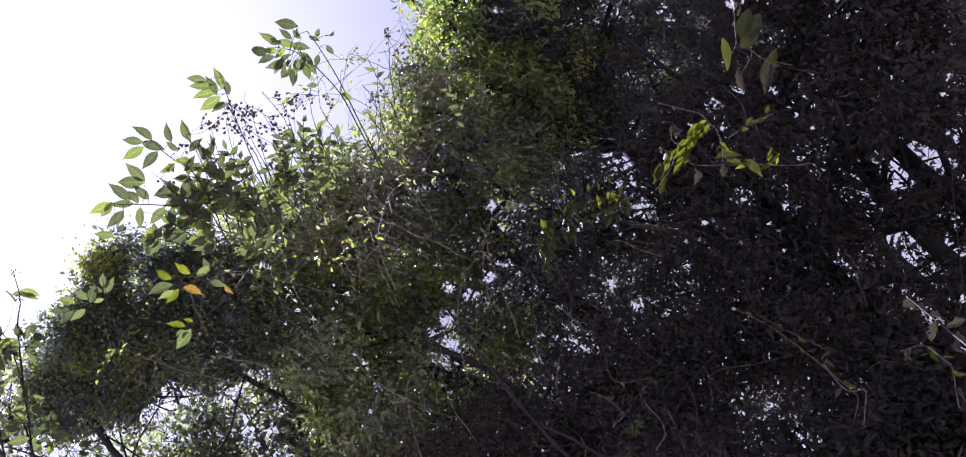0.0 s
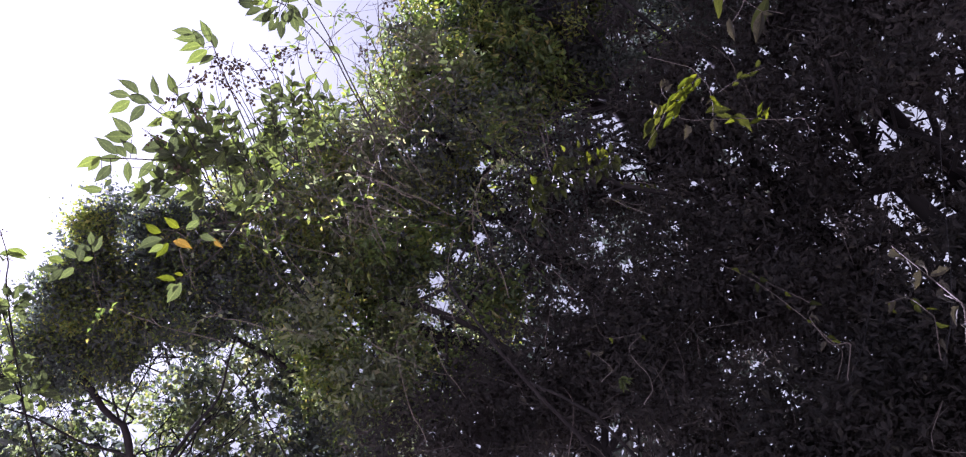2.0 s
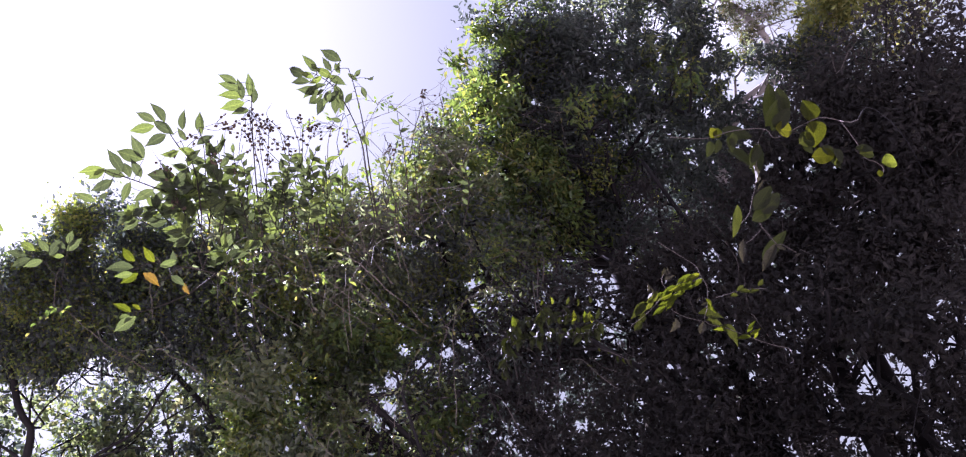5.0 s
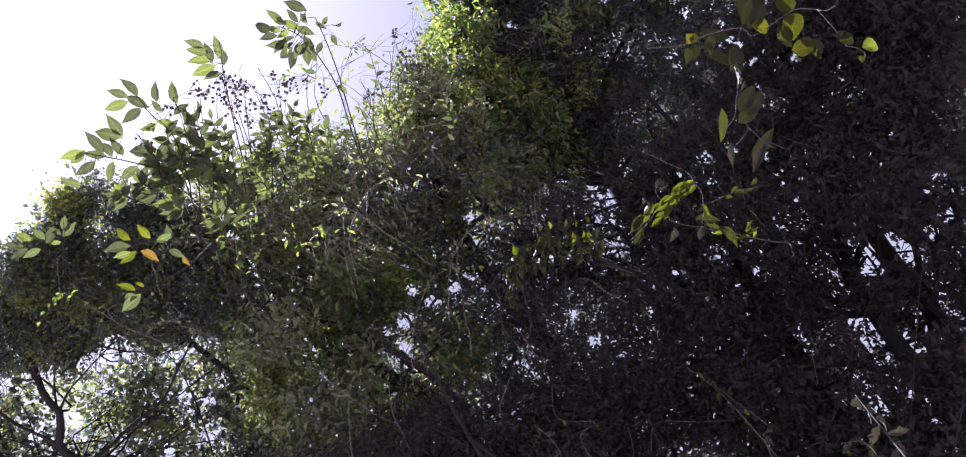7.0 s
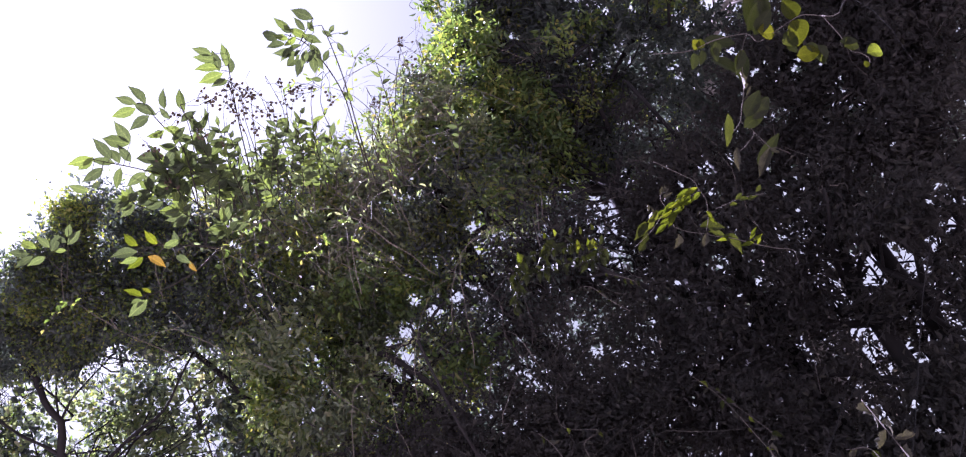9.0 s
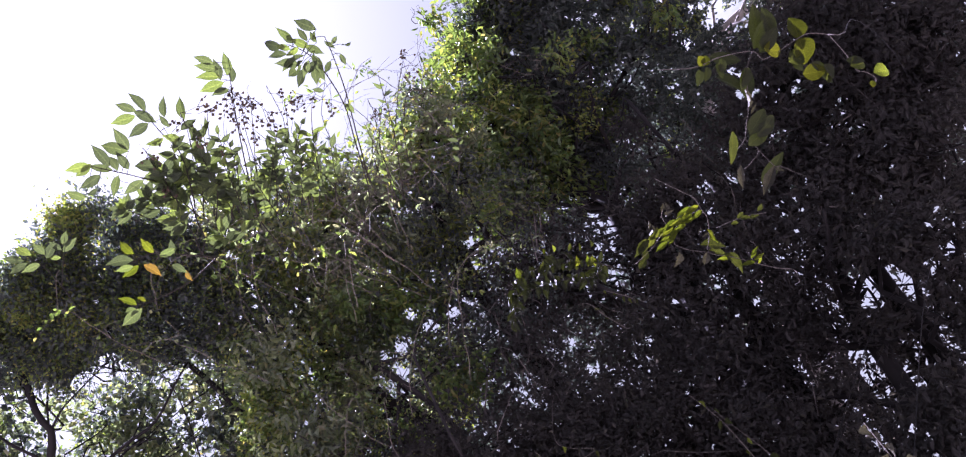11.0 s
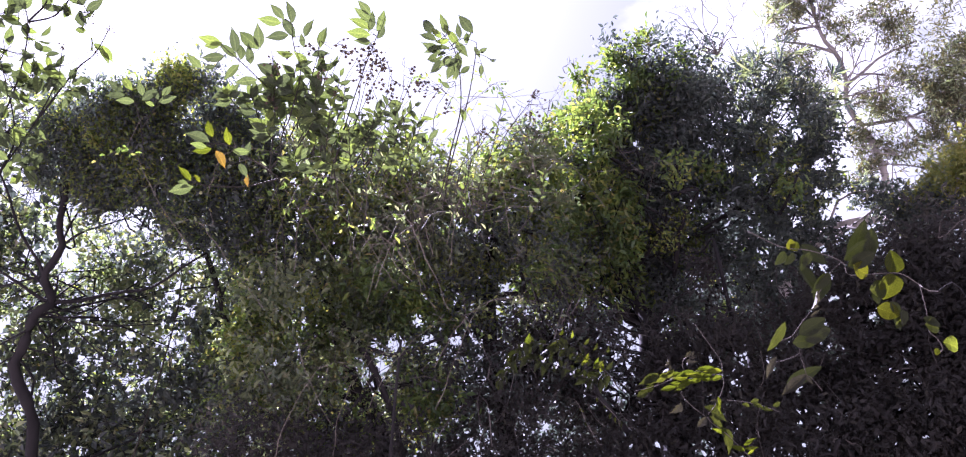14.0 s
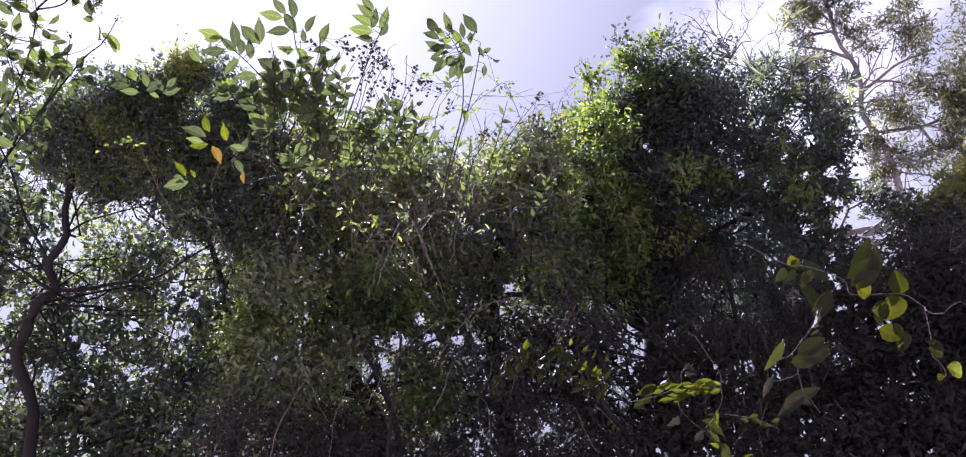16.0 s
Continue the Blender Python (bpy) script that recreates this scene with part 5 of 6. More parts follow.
leafy_shoots(weed, [((-0.60, 2.54, 3.93), (-0.52, 2.22, 3.95)), ((-0.48, 2.59, 3.90), (-0.46, 2.32, 3.91)), ((-0.43, 2.59, 3.91), (-0.38, 2.41, 3.99)), ((-0.38, 2.61, 3.90), (-0.30, 2.41, 3.87)), ((-0.57, 2.59, 3.88), (-0.55, 2.33, 3.73)), ((-0.31, 2.59, 3.92), (-0.28, 2.36, 4.03)), ((-0.19, 2.63, 3.89), (-0.13, 2.38, 3.90)), ((-0.49, 2.55, 3.95), (-0.27, 2.21, 3.95)), ((-0.31, 2.63, 3.88), (-0.22, 2.41, 3.92)), ((-0.64, 2.50, 3.96), (-0.46, 2.20, 4.01)), ((-0.61, 2.51, 3.95), (-0.47, 2.13, 4.02)), ((-0.47, 2.57, 3.92), (-0.34, 2.24, 3.94)), ((-0.35, 2.62, 3.89), (-0.23, 2.25, 3.91)), ((-0.28, 2.64, 3.87), (-0.16, 2.30, 3.95)), ((-0.53, 2.57, 3.91), (-0.42, 2.32, 3.99)), ((-0.43, 2.59, 3.91), (-0.17, 2.25, 3.97))], rng, 16, (0.04, 0.068), (-0.3, 0, 0.1), POINTED)
seed_clusters(weed, [(-0.36, 2.10, 4.14), (-0.43, 2.20, 4.14), (-0.34, 2.11, 4.02), (-0.31, 2.15, 4.09), (-0.30, 2.16, 4.05), (-0.40, 2.15, 3.99), (-0.35, 2.15, 4.00), (-0.31, 2.21, 4.02), (-0.27, 2.23, 4.04), (-0.20, 2.16, 4.04), (-0.36, 2.24, 3.99), (-0.50, 2.23, 4.02), (-0.28, 2.26, 4.00), (-0.35, 2.14, 4.13), (-0.39, 2.12, 4.12)], STEMS, rng)

rng = rng_of(43)
weed = weed_shrub("tall weedy shrub with large pointed leaves and dry seed heads", (-0.2, 5.7, -0.05), [(-0.39, 7.15, 4.27), (-0.41, 6.45, 5.70), (-0.21, 3.99, 4.70), (-0.21, 2.90, 3.80)])
canes(weed, (-0.21, 2.90, 3.80), [(-0.09, 2.59, 3.79), (-0.25, 2.59, 3.78)], rng)
shoot(weed, [(-0.09, 2.59, 3.79), (-0.04, 2.38, 3.84), (0.00, 2.22, 3.89), (0.00, 2.11, 3.99), (-0.02, 2.05, 4.05), (-0.06, 2.00, 4.08)],
      [((-0.086, 2.006, 4.099), (-0.155, 1.989, 4.155)), ((-0.087, 2.033, 4.082), (-0.149, 2.006, 4.104)), ((-0.042, 2.010, 4.104), (-0.063, 1.943, 4.133)), ((0.006, 2.012, 4.063), (-0.000, 1.978, 4.110)), ((0.057, 2.014, 4.098), (0.004, 1.979, 4.165)), ((-0.069, 2.059, 4.038), (-0.133, 2.009, 4.038)), ((-0.063, 2.106, 4.074), (-0.139, 2.129, 4.080)), ((-0.056, 2.060, 3.995), (-0.117, 2.110, 3.986)), ((-0.023, 2.091, 4.011), (-0.052, 2.112, 3.945)), ((-0.006, 2.049, 4.029), (-0.004, 2.097, 3.975)), ((-0.014, 2.055, 4.102), (0.030, 2.092, 4.051)), ((-0.065, 2.010, 4.067), (-0.103, 1.975, 4.087))] + [((-0.032, 2.042, 4.037), (-0.101, 2.015, 4.033)), ((0.001, 2.040, 4.062), (-0.041, 2.009, 4.114)), ((-0.041, 2.175, 3.962), (-0.072, 2.143, 3.965)), ((-0.000, 2.056, 3.995), (-0.059, 2.074, 3.982)), ((-0.036, 2.007, 4.053), (-0.087, 2.006, 4.036)), ((-0.048, 2.027, 3.998), (-0.100, 2.059, 4.021)), ((0.013, 2.069, 4.065), (-0.024, 2.084, 4.027)), ((-0.038, 2.021, 4.103), (-0.066, 2.005, 4.150)), ((-0.027, 2.020, 3.976), (-0.075, 2.043, 3.942)), ((0.033, 2.027, 4.048), (0.028, 1.998, 4.088)), ((-0.072, 2.034, 4.053), (-0.133, 2.046, 4.035)), ((-0.015, 2.080, 4.017), (-0.013, 2.156, 4.001))], rng)
shoot(weed, [(-0.08, 2.59, 3.79), (-0.02, 2.38, 3.87), (0.03, 2.21, 3.93), (0.06, 2.09, 4.01), (0.07, 2.03, 4.06)],
      [((0.061, 2.083, 4.100), (0.079, 2.109, 4.064)), ((0.113, 2.055, 4.001), (0.135, 2.105, 4.028)), ((0.087, 2.074, 3.984), (0.082, 2.101, 3.945)), ((0.076, 2.059, 4.037), (0.114, 2.053, 4.053)), ((0.043, 2.119, 4.026), (-0.001, 2.146, 4.014)), ((0.002, 2.203, 3.874), (0.023, 2.246, 3.846)), ((0.017, 2.022, 4.077), (0.068, 2.029, 4.118))], rng)
STEMS = [((-0.27, 2.74, 3.91), (-0.02, 2.21, 4.04)), ((-0.25, 2.75, 3.90), (-0.23, 2.22, 3.91)), ((-0.09, 2.74, 3.93), (0.18, 2.26, 3.90)), ((0.02, 2.75, 3.91), (0.07, 2.41, 3.96)), ((0.10, 2.67, 4.00), (0.31, 2.22, 3.97)), ((0.20, 2.62, 4.05), (0.35, 2.17, 3.88)), ((-0.03, 2.74, 3.93), (0.09, 2.29, 3.92))]
bare_stems(weed, STEMS, rng)
leafy_shoots(weed, [((0.01, 2.83, 3.82), (0.18, 2.30, 4.02)), ((-0.02, 2.82, 3.83), (0.03, 2.45, 3.97)), ((0.08, 2.84, 3.80), (0.18, 2.37, 3.86)), ((0.01, 2.83, 3.82), (0.04, 2.50, 3.88)), ((0.25, 2.86, 3.76), (0.35, 2.52, 3.84)), ((-0.09, 2.78, 3.88), (-0.05, 2.42, 3.85))], rng, 9, (0.03, 0.055), (0.0, 0, 0.25), POINTED + NARROW)
seed_clusters(weed, [(-0.16, 2.20, 4.03), (-0.17, 2.29, 4.08), (0.30, 2.31, 4.05), (0.28, 2.34, 3.96), (0.10, 2.37, 3.91), (-0.12, 2.28, 4.05), (-0.05, 2.29, 3.96), (-0.20, 2.24, 4.00)], STEMS, rng)

# sprig on the crest of the mound
rng = rng_of(44)
sprig, lines = stems("leafy_sprig", "upright sprig with a few large pointed leaves", "plant", [[(-3.2, 6.2, -0.05), (-2.92, 6.74, 5.73), (-3.06, 5.74, 6.63), (-2.02, 3.56, 5.16)]], 0.010, BARK_STEM, "sprigs")
shoot(sprig, [(-2.02, 3.56, 5.16), (-1.96, 3.32, 5.12), (-1.99, 3.26, 5.17)],
      [((-2.009, 3.227, 5.144), (-2.081, 3.159, 5.162)), ((-1.975, 3.249, 5.178), (-2.035, 3.212, 5.258)), ((-2.009, 3.258, 5.145), (-2.111, 3.242, 5.136)), ((-1.934, 3.319, 5.199), (-1.949, 3.246, 5.251)), ((-1.940, 3.330, 5.179), (-1.843, 3.282, 5.212)), ((-1.965, 3.304, 5.141), (-2.058, 3.283, 5.131))], rng)
shoot(sprig, [(-2.02, 3.56, 5.16), (-1.86, 3.36, 5.14), (-1.79, 3.30, 5.23)],
      [((-1.817, 3.286, 5.130), (-1.830, 3.212, 5.157)), ((-1.834, 3.341, 5.221), (-1.777, 3.309, 5.273)), ((-1.832, 3.321, 5.146), (-1.738, 3.320, 5.186)), ((-1.859, 3.342, 5.136), (-1.913, 3.316, 5.152))], rng)

# tall leafy branches at the bent tree
rng = rng_of(45)
weed = weed_shrub("tall leafy shrub with drooping leaves beside the bent tree", (-5.0, 5.4, -0.05), [(-4.6, 5.6, 2.6), (-4.1, 5.2, 4.3), (-3.53, 4.43, 5.02)])
CLUMPS = [((-3.22, 3.66, 6.07), 0.15, 16), ((-3.21, 3.86, 5.91), 0.18, 20), ((-3.27, 4.06, 5.67), 0.18, 20), ((-3.08, 3.65, 6.19), 0.09, 9), ((-2.96, 3.90, 6.05), 0.13, 16), ((-3.10, 3.84, 6.01), 0.12, 14), ((-2.95, 3.39, 6.46), 0.09, 6), ((-2.84, 3.55, 6.41), 0.09, 7), ((-2.74, 3.62, 6.42), 0.07, 6), ((-3.19, 3.47, 6.24), 0.11, 9), ((-2.90, 3.99, 6.01), 0.09, 10), ((-3.18, 4.25, 5.55), 0.15, 14), ((-3.20, 3.33, 6.33), 0.10, 6), ((-2.69, 3.84, 6.28), 0.07, 4)]
for ln in ([(-3.53, 4.43, 5.02), (-3.33, 4.24, 5.42), (-3.12, 4.09, 5.76), (-2.96, 3.92, 6.03), (-2.90, 3.76, 6.21)], [(-3.12, 4.09, 5.76), (-2.85, 3.91, 6.12), (-2.71, 3.85, 6.25), (-2.60, 3.74, 6.40)], [(-3.43, 4.11, 5.48), (-3.21, 3.89, 5.88), (-3.07, 3.56, 6.25), (-3.14, 3.27, 6.42)], [(-3.07, 3.56, 6.25), (-2.94, 3.47, 6.41), (-2.98, 3.23, 6.55)], [(-3.07, 3.56, 6.25), (-2.92, 3.58, 6.34), (-2.78, 3.51, 6.47), (-2.71, 3.65, 6.41)], [(-3.33, 4.24, 5.42), (-3.23, 4.11, 5.66), (-3.24, 3.82, 5.92), (-3.27, 3.57, 6.10)]):
    part("branch", *tube(spline(ln, 20), 0.0075, 0.0025, 6, 0.2, 3), BARK_DARK, weed, smooth=True)
    seed_clusters(weed, [ln[-1], ln[-2]], [ln], rng)
for c, r, n in CLUMPS:
    c = np.array(c)
    pieces = []
    for k in range(n):
        a = c + rng.normal(0, 0.6, 3) * r
        leaf_between(weed, POINTED, a, a + unit(rng.normal(0, 1, 3) + np.array([0.2, 0, -0.15])) * rng.uniform(0.09, 0.15), rng)
        pieces.append(tube(wander(c, a, rng, 3, 0.2), 0.003, 0.0015, 3))
    part("twig", *joined(pieces), BARK_DARK, weed)

# sprig with a yellow leaf
rng = rng_of(46)
gold, lines = stems("leafy_sprig", "arching sprig of green leaves with one yellow leaf", "plant",
                    [[(-1.2, 5.6, -0.05), (-1.67, 6.86, 4.51), (-1.73, 5.92, 5.76), (-1.15, 3.60, 4.35), (-0.72, 2.37, 3.68)]], 0.004, BARK_STEM, "sprigs")
shoot(gold, [(-0.72, 2.37, 3.68), (-0.78, 2.19, 3.62), (-0.84, 2.10, 3.61), (-0.91, 2.08, 3.60)],
      [((-0.907, 2.089, 3.618), (-0.975, 2.037, 3.629)), ((-0.884, 2.057, 3.611), (-0.906, 2.008, 3.648)), ((-0.910, 2.125, 3.618), (-0.972, 2.121, 3.603)), ((-0.843, 2.118, 3.626), (-0.852, 2.071, 3.666)), ((-0.818, 2.092, 3.576), (-0.758, 2.101, 3.571)), ((-0.795, 2.157, 3.606), (-0.777, 2.129, 3.647)), ((-0.803, 2.138, 3.552), (-0.770, 2.146, 3.506)), ((-0.914, 2.092, 3.596), (-0.962, 2.065, 3.589))], rng, meshes=POINTED + OVATE_LIT)
shoot(gold, [(-0.72, 2.37, 3.68), (-0.81, 2.25, 3.54), (-0.92, 2.18, 3.49), (-0.96, 2.16, 3.49)],
      [((-0.967, 2.148, 3.485), (-0.994, 2.101, 3.511)), ((-0.966, 2.176, 3.483), (-1.048, 2.169, 3.453)), ((-0.953, 2.188, 3.510), (-0.970, 2.176, 3.544)), ((-0.992, 2.188, 3.506), (-1.036, 2.180, 3.517))], rng, meshes=POINTED + OVATE_LIT)
leaf_between(gold, GOLD, (-0.879, 2.092, 3.577), (-0.844, 2.131, 3.535), rng, "bright yellow dying leaf", 0.95)
leaf_between(gold, GOLD, (-0.777, 2.176, 3.532), (-0.786, 2.203, 3.497), rng, "orange withered leaf", 0.9)

# round-leaved creeper close by
rng = rng_of(45)
VINE = [
    [(4.6, 4.6, -0.05), (3.78, 5.22, 3.40), (2.15, 2.90, 3.30), (1.06, 1.51, 2.54), (1.04, 1.51, 2.56), (1.01, 1.51, 2.59), (0.98, 1.52, 2.60), (0.94, 1.54, 2.61), (0.91, 1.55, 2.62), (0.90, 1.54, 2.65), (0.84, 1.55, 2.69), (0.78, 1.56, 2.71), (0.71, 1.56, 2.76)],
    [(1.04, 1.51, 2.56), (1.05, 1.54, 2.51), (1.05, 1.56, 2.47), (1.06, 1.56, 2.45), (1.07, 1.57, 2.43), (1.06, 1.58, 2.42)]] + [
      [(0.92, 1.57, 2.67), (0.89, 1.60, 2.65), (0.85, 1.66, 2.59), (0.83, 1.68, 2.57), (0.81, 1.71, 2.55), (0.78, 1.72, 2.54)],
    [(0.81, 1.71, 2.55), (0.82, 1.72, 2.51), (0.79, 1.74, 2.50), (0.77, 1.75, 2.50)],
    [(0.82, 1.72, 2.51), (0.83, 1.74, 2.46), (0.84, 1.74, 2.45), (0.86, 1.75, 2.42)],
]
vine, lines = stems("round_leaved_creeper", "creeper with translucent round green leaves on a pale wiry stem", "plant", VINE, 0.0012, BARK_TWIG, samples=60, hidden=0.24)
# Sunlit leaves, in the brighter copy of the leaf colour.
for at, way, face, size in (
        ((0.80, 1.56, 2.70), (-0.22, -0.69, 0.69), (0.08, -0.84, -0.54), 0.030),
        ((0.80, 1.56, 2.70), (0.69, -0.55, 0.47), (-0.11, -0.88, -0.47), 0.030),
        ((0.95, 1.54, 2.61), (-0.87, -0.36, 0.33), (0.02, -0.91, -0.42), 0.051),
        ((0.99, 1.52, 2.60), (0.29, -0.68, 0.67), (0.08, -0.84, -0.54), 0.059),
        ((0.99, 1.52, 2.60), (-0.08, 0.46, -0.88), (0.08, -0.84, -0.54), 0.068),
        ((0.96, 1.57, 2.54), (0.88, 0.09, -0.47), (0.02, -0.91, -0.42), 0.051),
        ((1.06, 1.57, 2.43), (-0.57, 0.38, -0.73), (-0.01, -0.86, -0.50), 0.018)):
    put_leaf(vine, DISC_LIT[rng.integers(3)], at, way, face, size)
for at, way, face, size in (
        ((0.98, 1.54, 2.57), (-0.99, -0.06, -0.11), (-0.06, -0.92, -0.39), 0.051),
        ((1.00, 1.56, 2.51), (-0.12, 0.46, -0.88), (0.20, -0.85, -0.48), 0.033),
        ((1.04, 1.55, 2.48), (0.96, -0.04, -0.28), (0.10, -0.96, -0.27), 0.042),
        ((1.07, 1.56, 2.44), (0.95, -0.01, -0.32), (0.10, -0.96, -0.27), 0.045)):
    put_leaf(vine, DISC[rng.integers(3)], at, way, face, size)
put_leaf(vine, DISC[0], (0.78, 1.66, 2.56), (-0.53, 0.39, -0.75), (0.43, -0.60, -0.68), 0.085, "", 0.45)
# Leaves in shade, dimmed by their own darker colour.
leaf_between(vine, DISC_SHADED, (0.942, 1.581, 2.669), (0.961, 1.498, 2.733), rng, "", 0.42)
leaf_between(vine, DISC_SHADED, (0.971, 1.542, 2.661), (0.970, 1.486, 2.703), rng, "", 0.5)
leaf_between(vine, DISC_SHADED, (0.859, 1.618, 2.757), (0.902, 1.612, 2.694), rng, "", 0.45)
leaf_between(vine, DISC_SHADED, (0.864, 1.683, 2.736), (0.900, 1.685, 2.664), rng, "", 0.5)
leaf_between(vine, DISC_SHADED, (0.930, 1.672, 2.700), (0.890, 1.704, 2.641), rng, "", 0.5)
leaf_between(vine, DISC_SHADED, (0.838, 1.746, 2.567), (0.898, 1.693, 2.567), rng, "", 0.35)
leaf_between(vine, DISC_SHADED, (0.804, 1.811, 2.467), (0.868, 1.752, 2.482), rng, "", 0.4)
leaf_row(vine, (0.78, 1.56, 2.70), (0.85, 1.55, 2.68), DISC_SHADED, rng, 4, (-0.26, 0.45, -0.86), (0.16, -0.81, -0.56), (0.038, 0.046), 0.62)
leaf_row(vine, (0.90, 1.54, 2.65), (0.91, 1.54, 2.63), DISC_SHADED, rng, 2, (0.75, -0.52, 0.41), (0.40, -0.82, -0.41), (0.065, 0.077), 0.62)
leaf_row(vine, (0.95, 1.55, 2.59), (1.00, 1.56, 2.52), DISC_SHADED, rng, 3, (-0.06, 0.43, -0.90), (0.28, -0.81, -0.51), (0.038, 0.045), 0.62)
leaf_row(vine, (0.88, 1.56, 2.64), (0.87, 1.57, 2.64), DISC_SHADED, rng, 2, (-0.53, 0.39, -0.75), (0.51, -0.60, -0.61), (0.056, 0.074), 0.62)
leaf_row(vine, (0.79, 1.68, 2.52), (0.81, 1.67, 2.52), DISC_SHADED, rng, 3, (0.89, -0.40, 0.21), (0.05, -0.99, -0.16), (0.068, 0.074), 0.62)
leaf_row(vine, (0.99, 1.57, 2.52), (1.04, 1.55, 2.50), DISC_SHADED, rng, 2, (0.79, 0.17, -0.59), (0.21, -0.91, -0.35), (0.036, 0.04), 0.62)
for at, way, face, size in (
        ((0.77, 1.74, 2.51), (-0.53, 0.39, -0.75), (-0.52, -0.80, -0.32), 0.068),
        ((0.83, 1.74, 2.46), (-0.79, 0.28, -0.55), (-0.27, -0.94, -0.20), 0.098),
        ((0.85, 1.66, 2.59), (0.43, -0.65, 0.62), (0.56, -0.56, -0.61), 0.065),
        ((0.85, 1.67, 2.58), (0.75, -0.51, 0.42), (0.20, -0.85, -0.48), 0.030),
        ((0.82, 1.74, 2.46), (0.62, 0.28, -0.73), (0.02, -0.91, -0.42), 0.036)):
    put_leaf(vine, WITHERED[rng.integers(2)], at, way, face, size, "pale grey curled drying leaf", 0.6)

# sunlit creeper sprig
rng = rng_of(46)
LIT = [
    [(2.6, 6.0, -0.05), (3.00, 6.40, 3.32), (1.87, 4.82, 3.15), (1.05, 2.71, 2.50), (1.06, 2.70, 2.54), (1.02, 2.70, 2.58), (0.97, 2.70, 2.64), (0.92, 2.69, 2.70), (0.86, 2.68, 2.76), (0.89, 2.66, 2.80), (0.92, 2.62, 2.85), (0.92, 2.60, 2.89), (0.92, 2.58, 2.93), (0.90, 2.57, 2.97), (0.84, 2.53, 3.06)],
    [(0.86, 2.68, 2.76), (0.81, 2.68, 2.81), (0.78, 2.67, 2.85), (0.78, 2.66, 2.86)],
    [(0.93, 2.64, 2.81), (0.99, 2.62, 2.79), (1.04, 2.61, 2.77), (1.09, 2.60, 2.74)],
    [(0.92, 2.60, 2.89), (0.86, 2.62, 2.90), (0.79, 2.63, 2.91), (0.70, 2.67, 2.89), (0.62, 2.69, 2.88)],
    [(0.79, 2.63, 2.91), (0.79, 2.61, 2.95), (0.81, 2.60, 2.97)],
]
lit, lines = stems("sunlit_creeper", "sunlit creeper sprig with overlapping bright green leaves", "plant", LIT, 0.0016, BARK_TWIG, samples=60, hidden=0.2)
# Sunlight on these rows is put into the brighter leaf colour.
leaf_row(lit, (0.92, 2.60, 2.90), (0.80, 2.63, 2.91), OVATE_LIT, rng, 8, (-0.99, -0.14, 0.04), (0.17, -0.96, -0.21), (0.055, 0.078), 0.68)
leaf_row(lit, (0.91, 2.61, 2.88), (0.80, 2.64, 2.90), OVATE_LIT, rng, 8, (-0.99, -0.15, 0.06), (0.17, -0.96, -0.21), (0.056, 0.078), 0.68)
leaf_row(lit, (0.80, 2.65, 2.88), (0.75, 2.66, 2.87), OVATE_LIT, rng, 2, (-0.95, 0.10, -0.30), (0.18, -0.89, -0.43), (0.055, 0.09), 0.68)
leaf_row(lit, (0.98, 2.69, 2.64), (0.96, 2.69, 2.66), OVATE_LIT, rng, 4, (0.81, -0.51, 0.29), (0.15, -0.91, -0.38), (0.042, 0.05), 0.68)
leaf_row(lit, (0.97, 2.69, 2.65), (0.93, 2.69, 2.70), OVATE_LIT, rng, 2, (-0.87, -0.36, 0.33), (0.14, -0.95, -0.28), (0.055, 0.062), 0.68)
leaf_row(lit, (0.90, 2.64, 2.82), (0.89, 2.65, 2.81), OVATE_LIT, rng, 2, (0.04, 0.39, -0.92), (0.16, -0.87, -0.47), (0.04, 0.052), 0.68)
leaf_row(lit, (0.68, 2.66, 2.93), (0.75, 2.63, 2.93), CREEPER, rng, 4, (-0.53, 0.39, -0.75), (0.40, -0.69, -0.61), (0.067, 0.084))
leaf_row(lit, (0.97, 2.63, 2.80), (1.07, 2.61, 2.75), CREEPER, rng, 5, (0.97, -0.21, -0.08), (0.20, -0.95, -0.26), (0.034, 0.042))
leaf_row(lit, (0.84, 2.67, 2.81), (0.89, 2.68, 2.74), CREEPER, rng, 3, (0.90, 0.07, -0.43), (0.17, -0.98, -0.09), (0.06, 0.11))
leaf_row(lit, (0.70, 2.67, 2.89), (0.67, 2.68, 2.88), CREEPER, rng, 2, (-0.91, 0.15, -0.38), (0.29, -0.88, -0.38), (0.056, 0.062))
# Withered leaves stand in for pale leaves and their glossy highlights.
leaf_row(lit, (0.80, 2.61, 2.96), (0.82, 2.60, 2.96), WITHERED, rng, 4, (0.51, -0.63, 0.58), (0.20, -0.85, -0.48), (0.028, 0.055), label="dry leaf standing in for a pale shining leaf")
leaf_row(lit, (0.72, 2.64, 2.93), (0.74, 2.63, 2.94), WITHERED, rng, 3, (0.38, -0.66, 0.64), (0.33, -0.73, -0.60), (0.028, 0.04), label="dry leaf standing in for a pale shining leaf")
leaf_row(lit, (0.77, 2.68, 2.83), (0.85, 2.68, 2.77), WITHERED, rng, 2, (-0.76, 0.30, -0.57), (0.01, -0.89, -0.46), (0.06, 0.068), label="dry leaf standing in for a pale shining leaf")
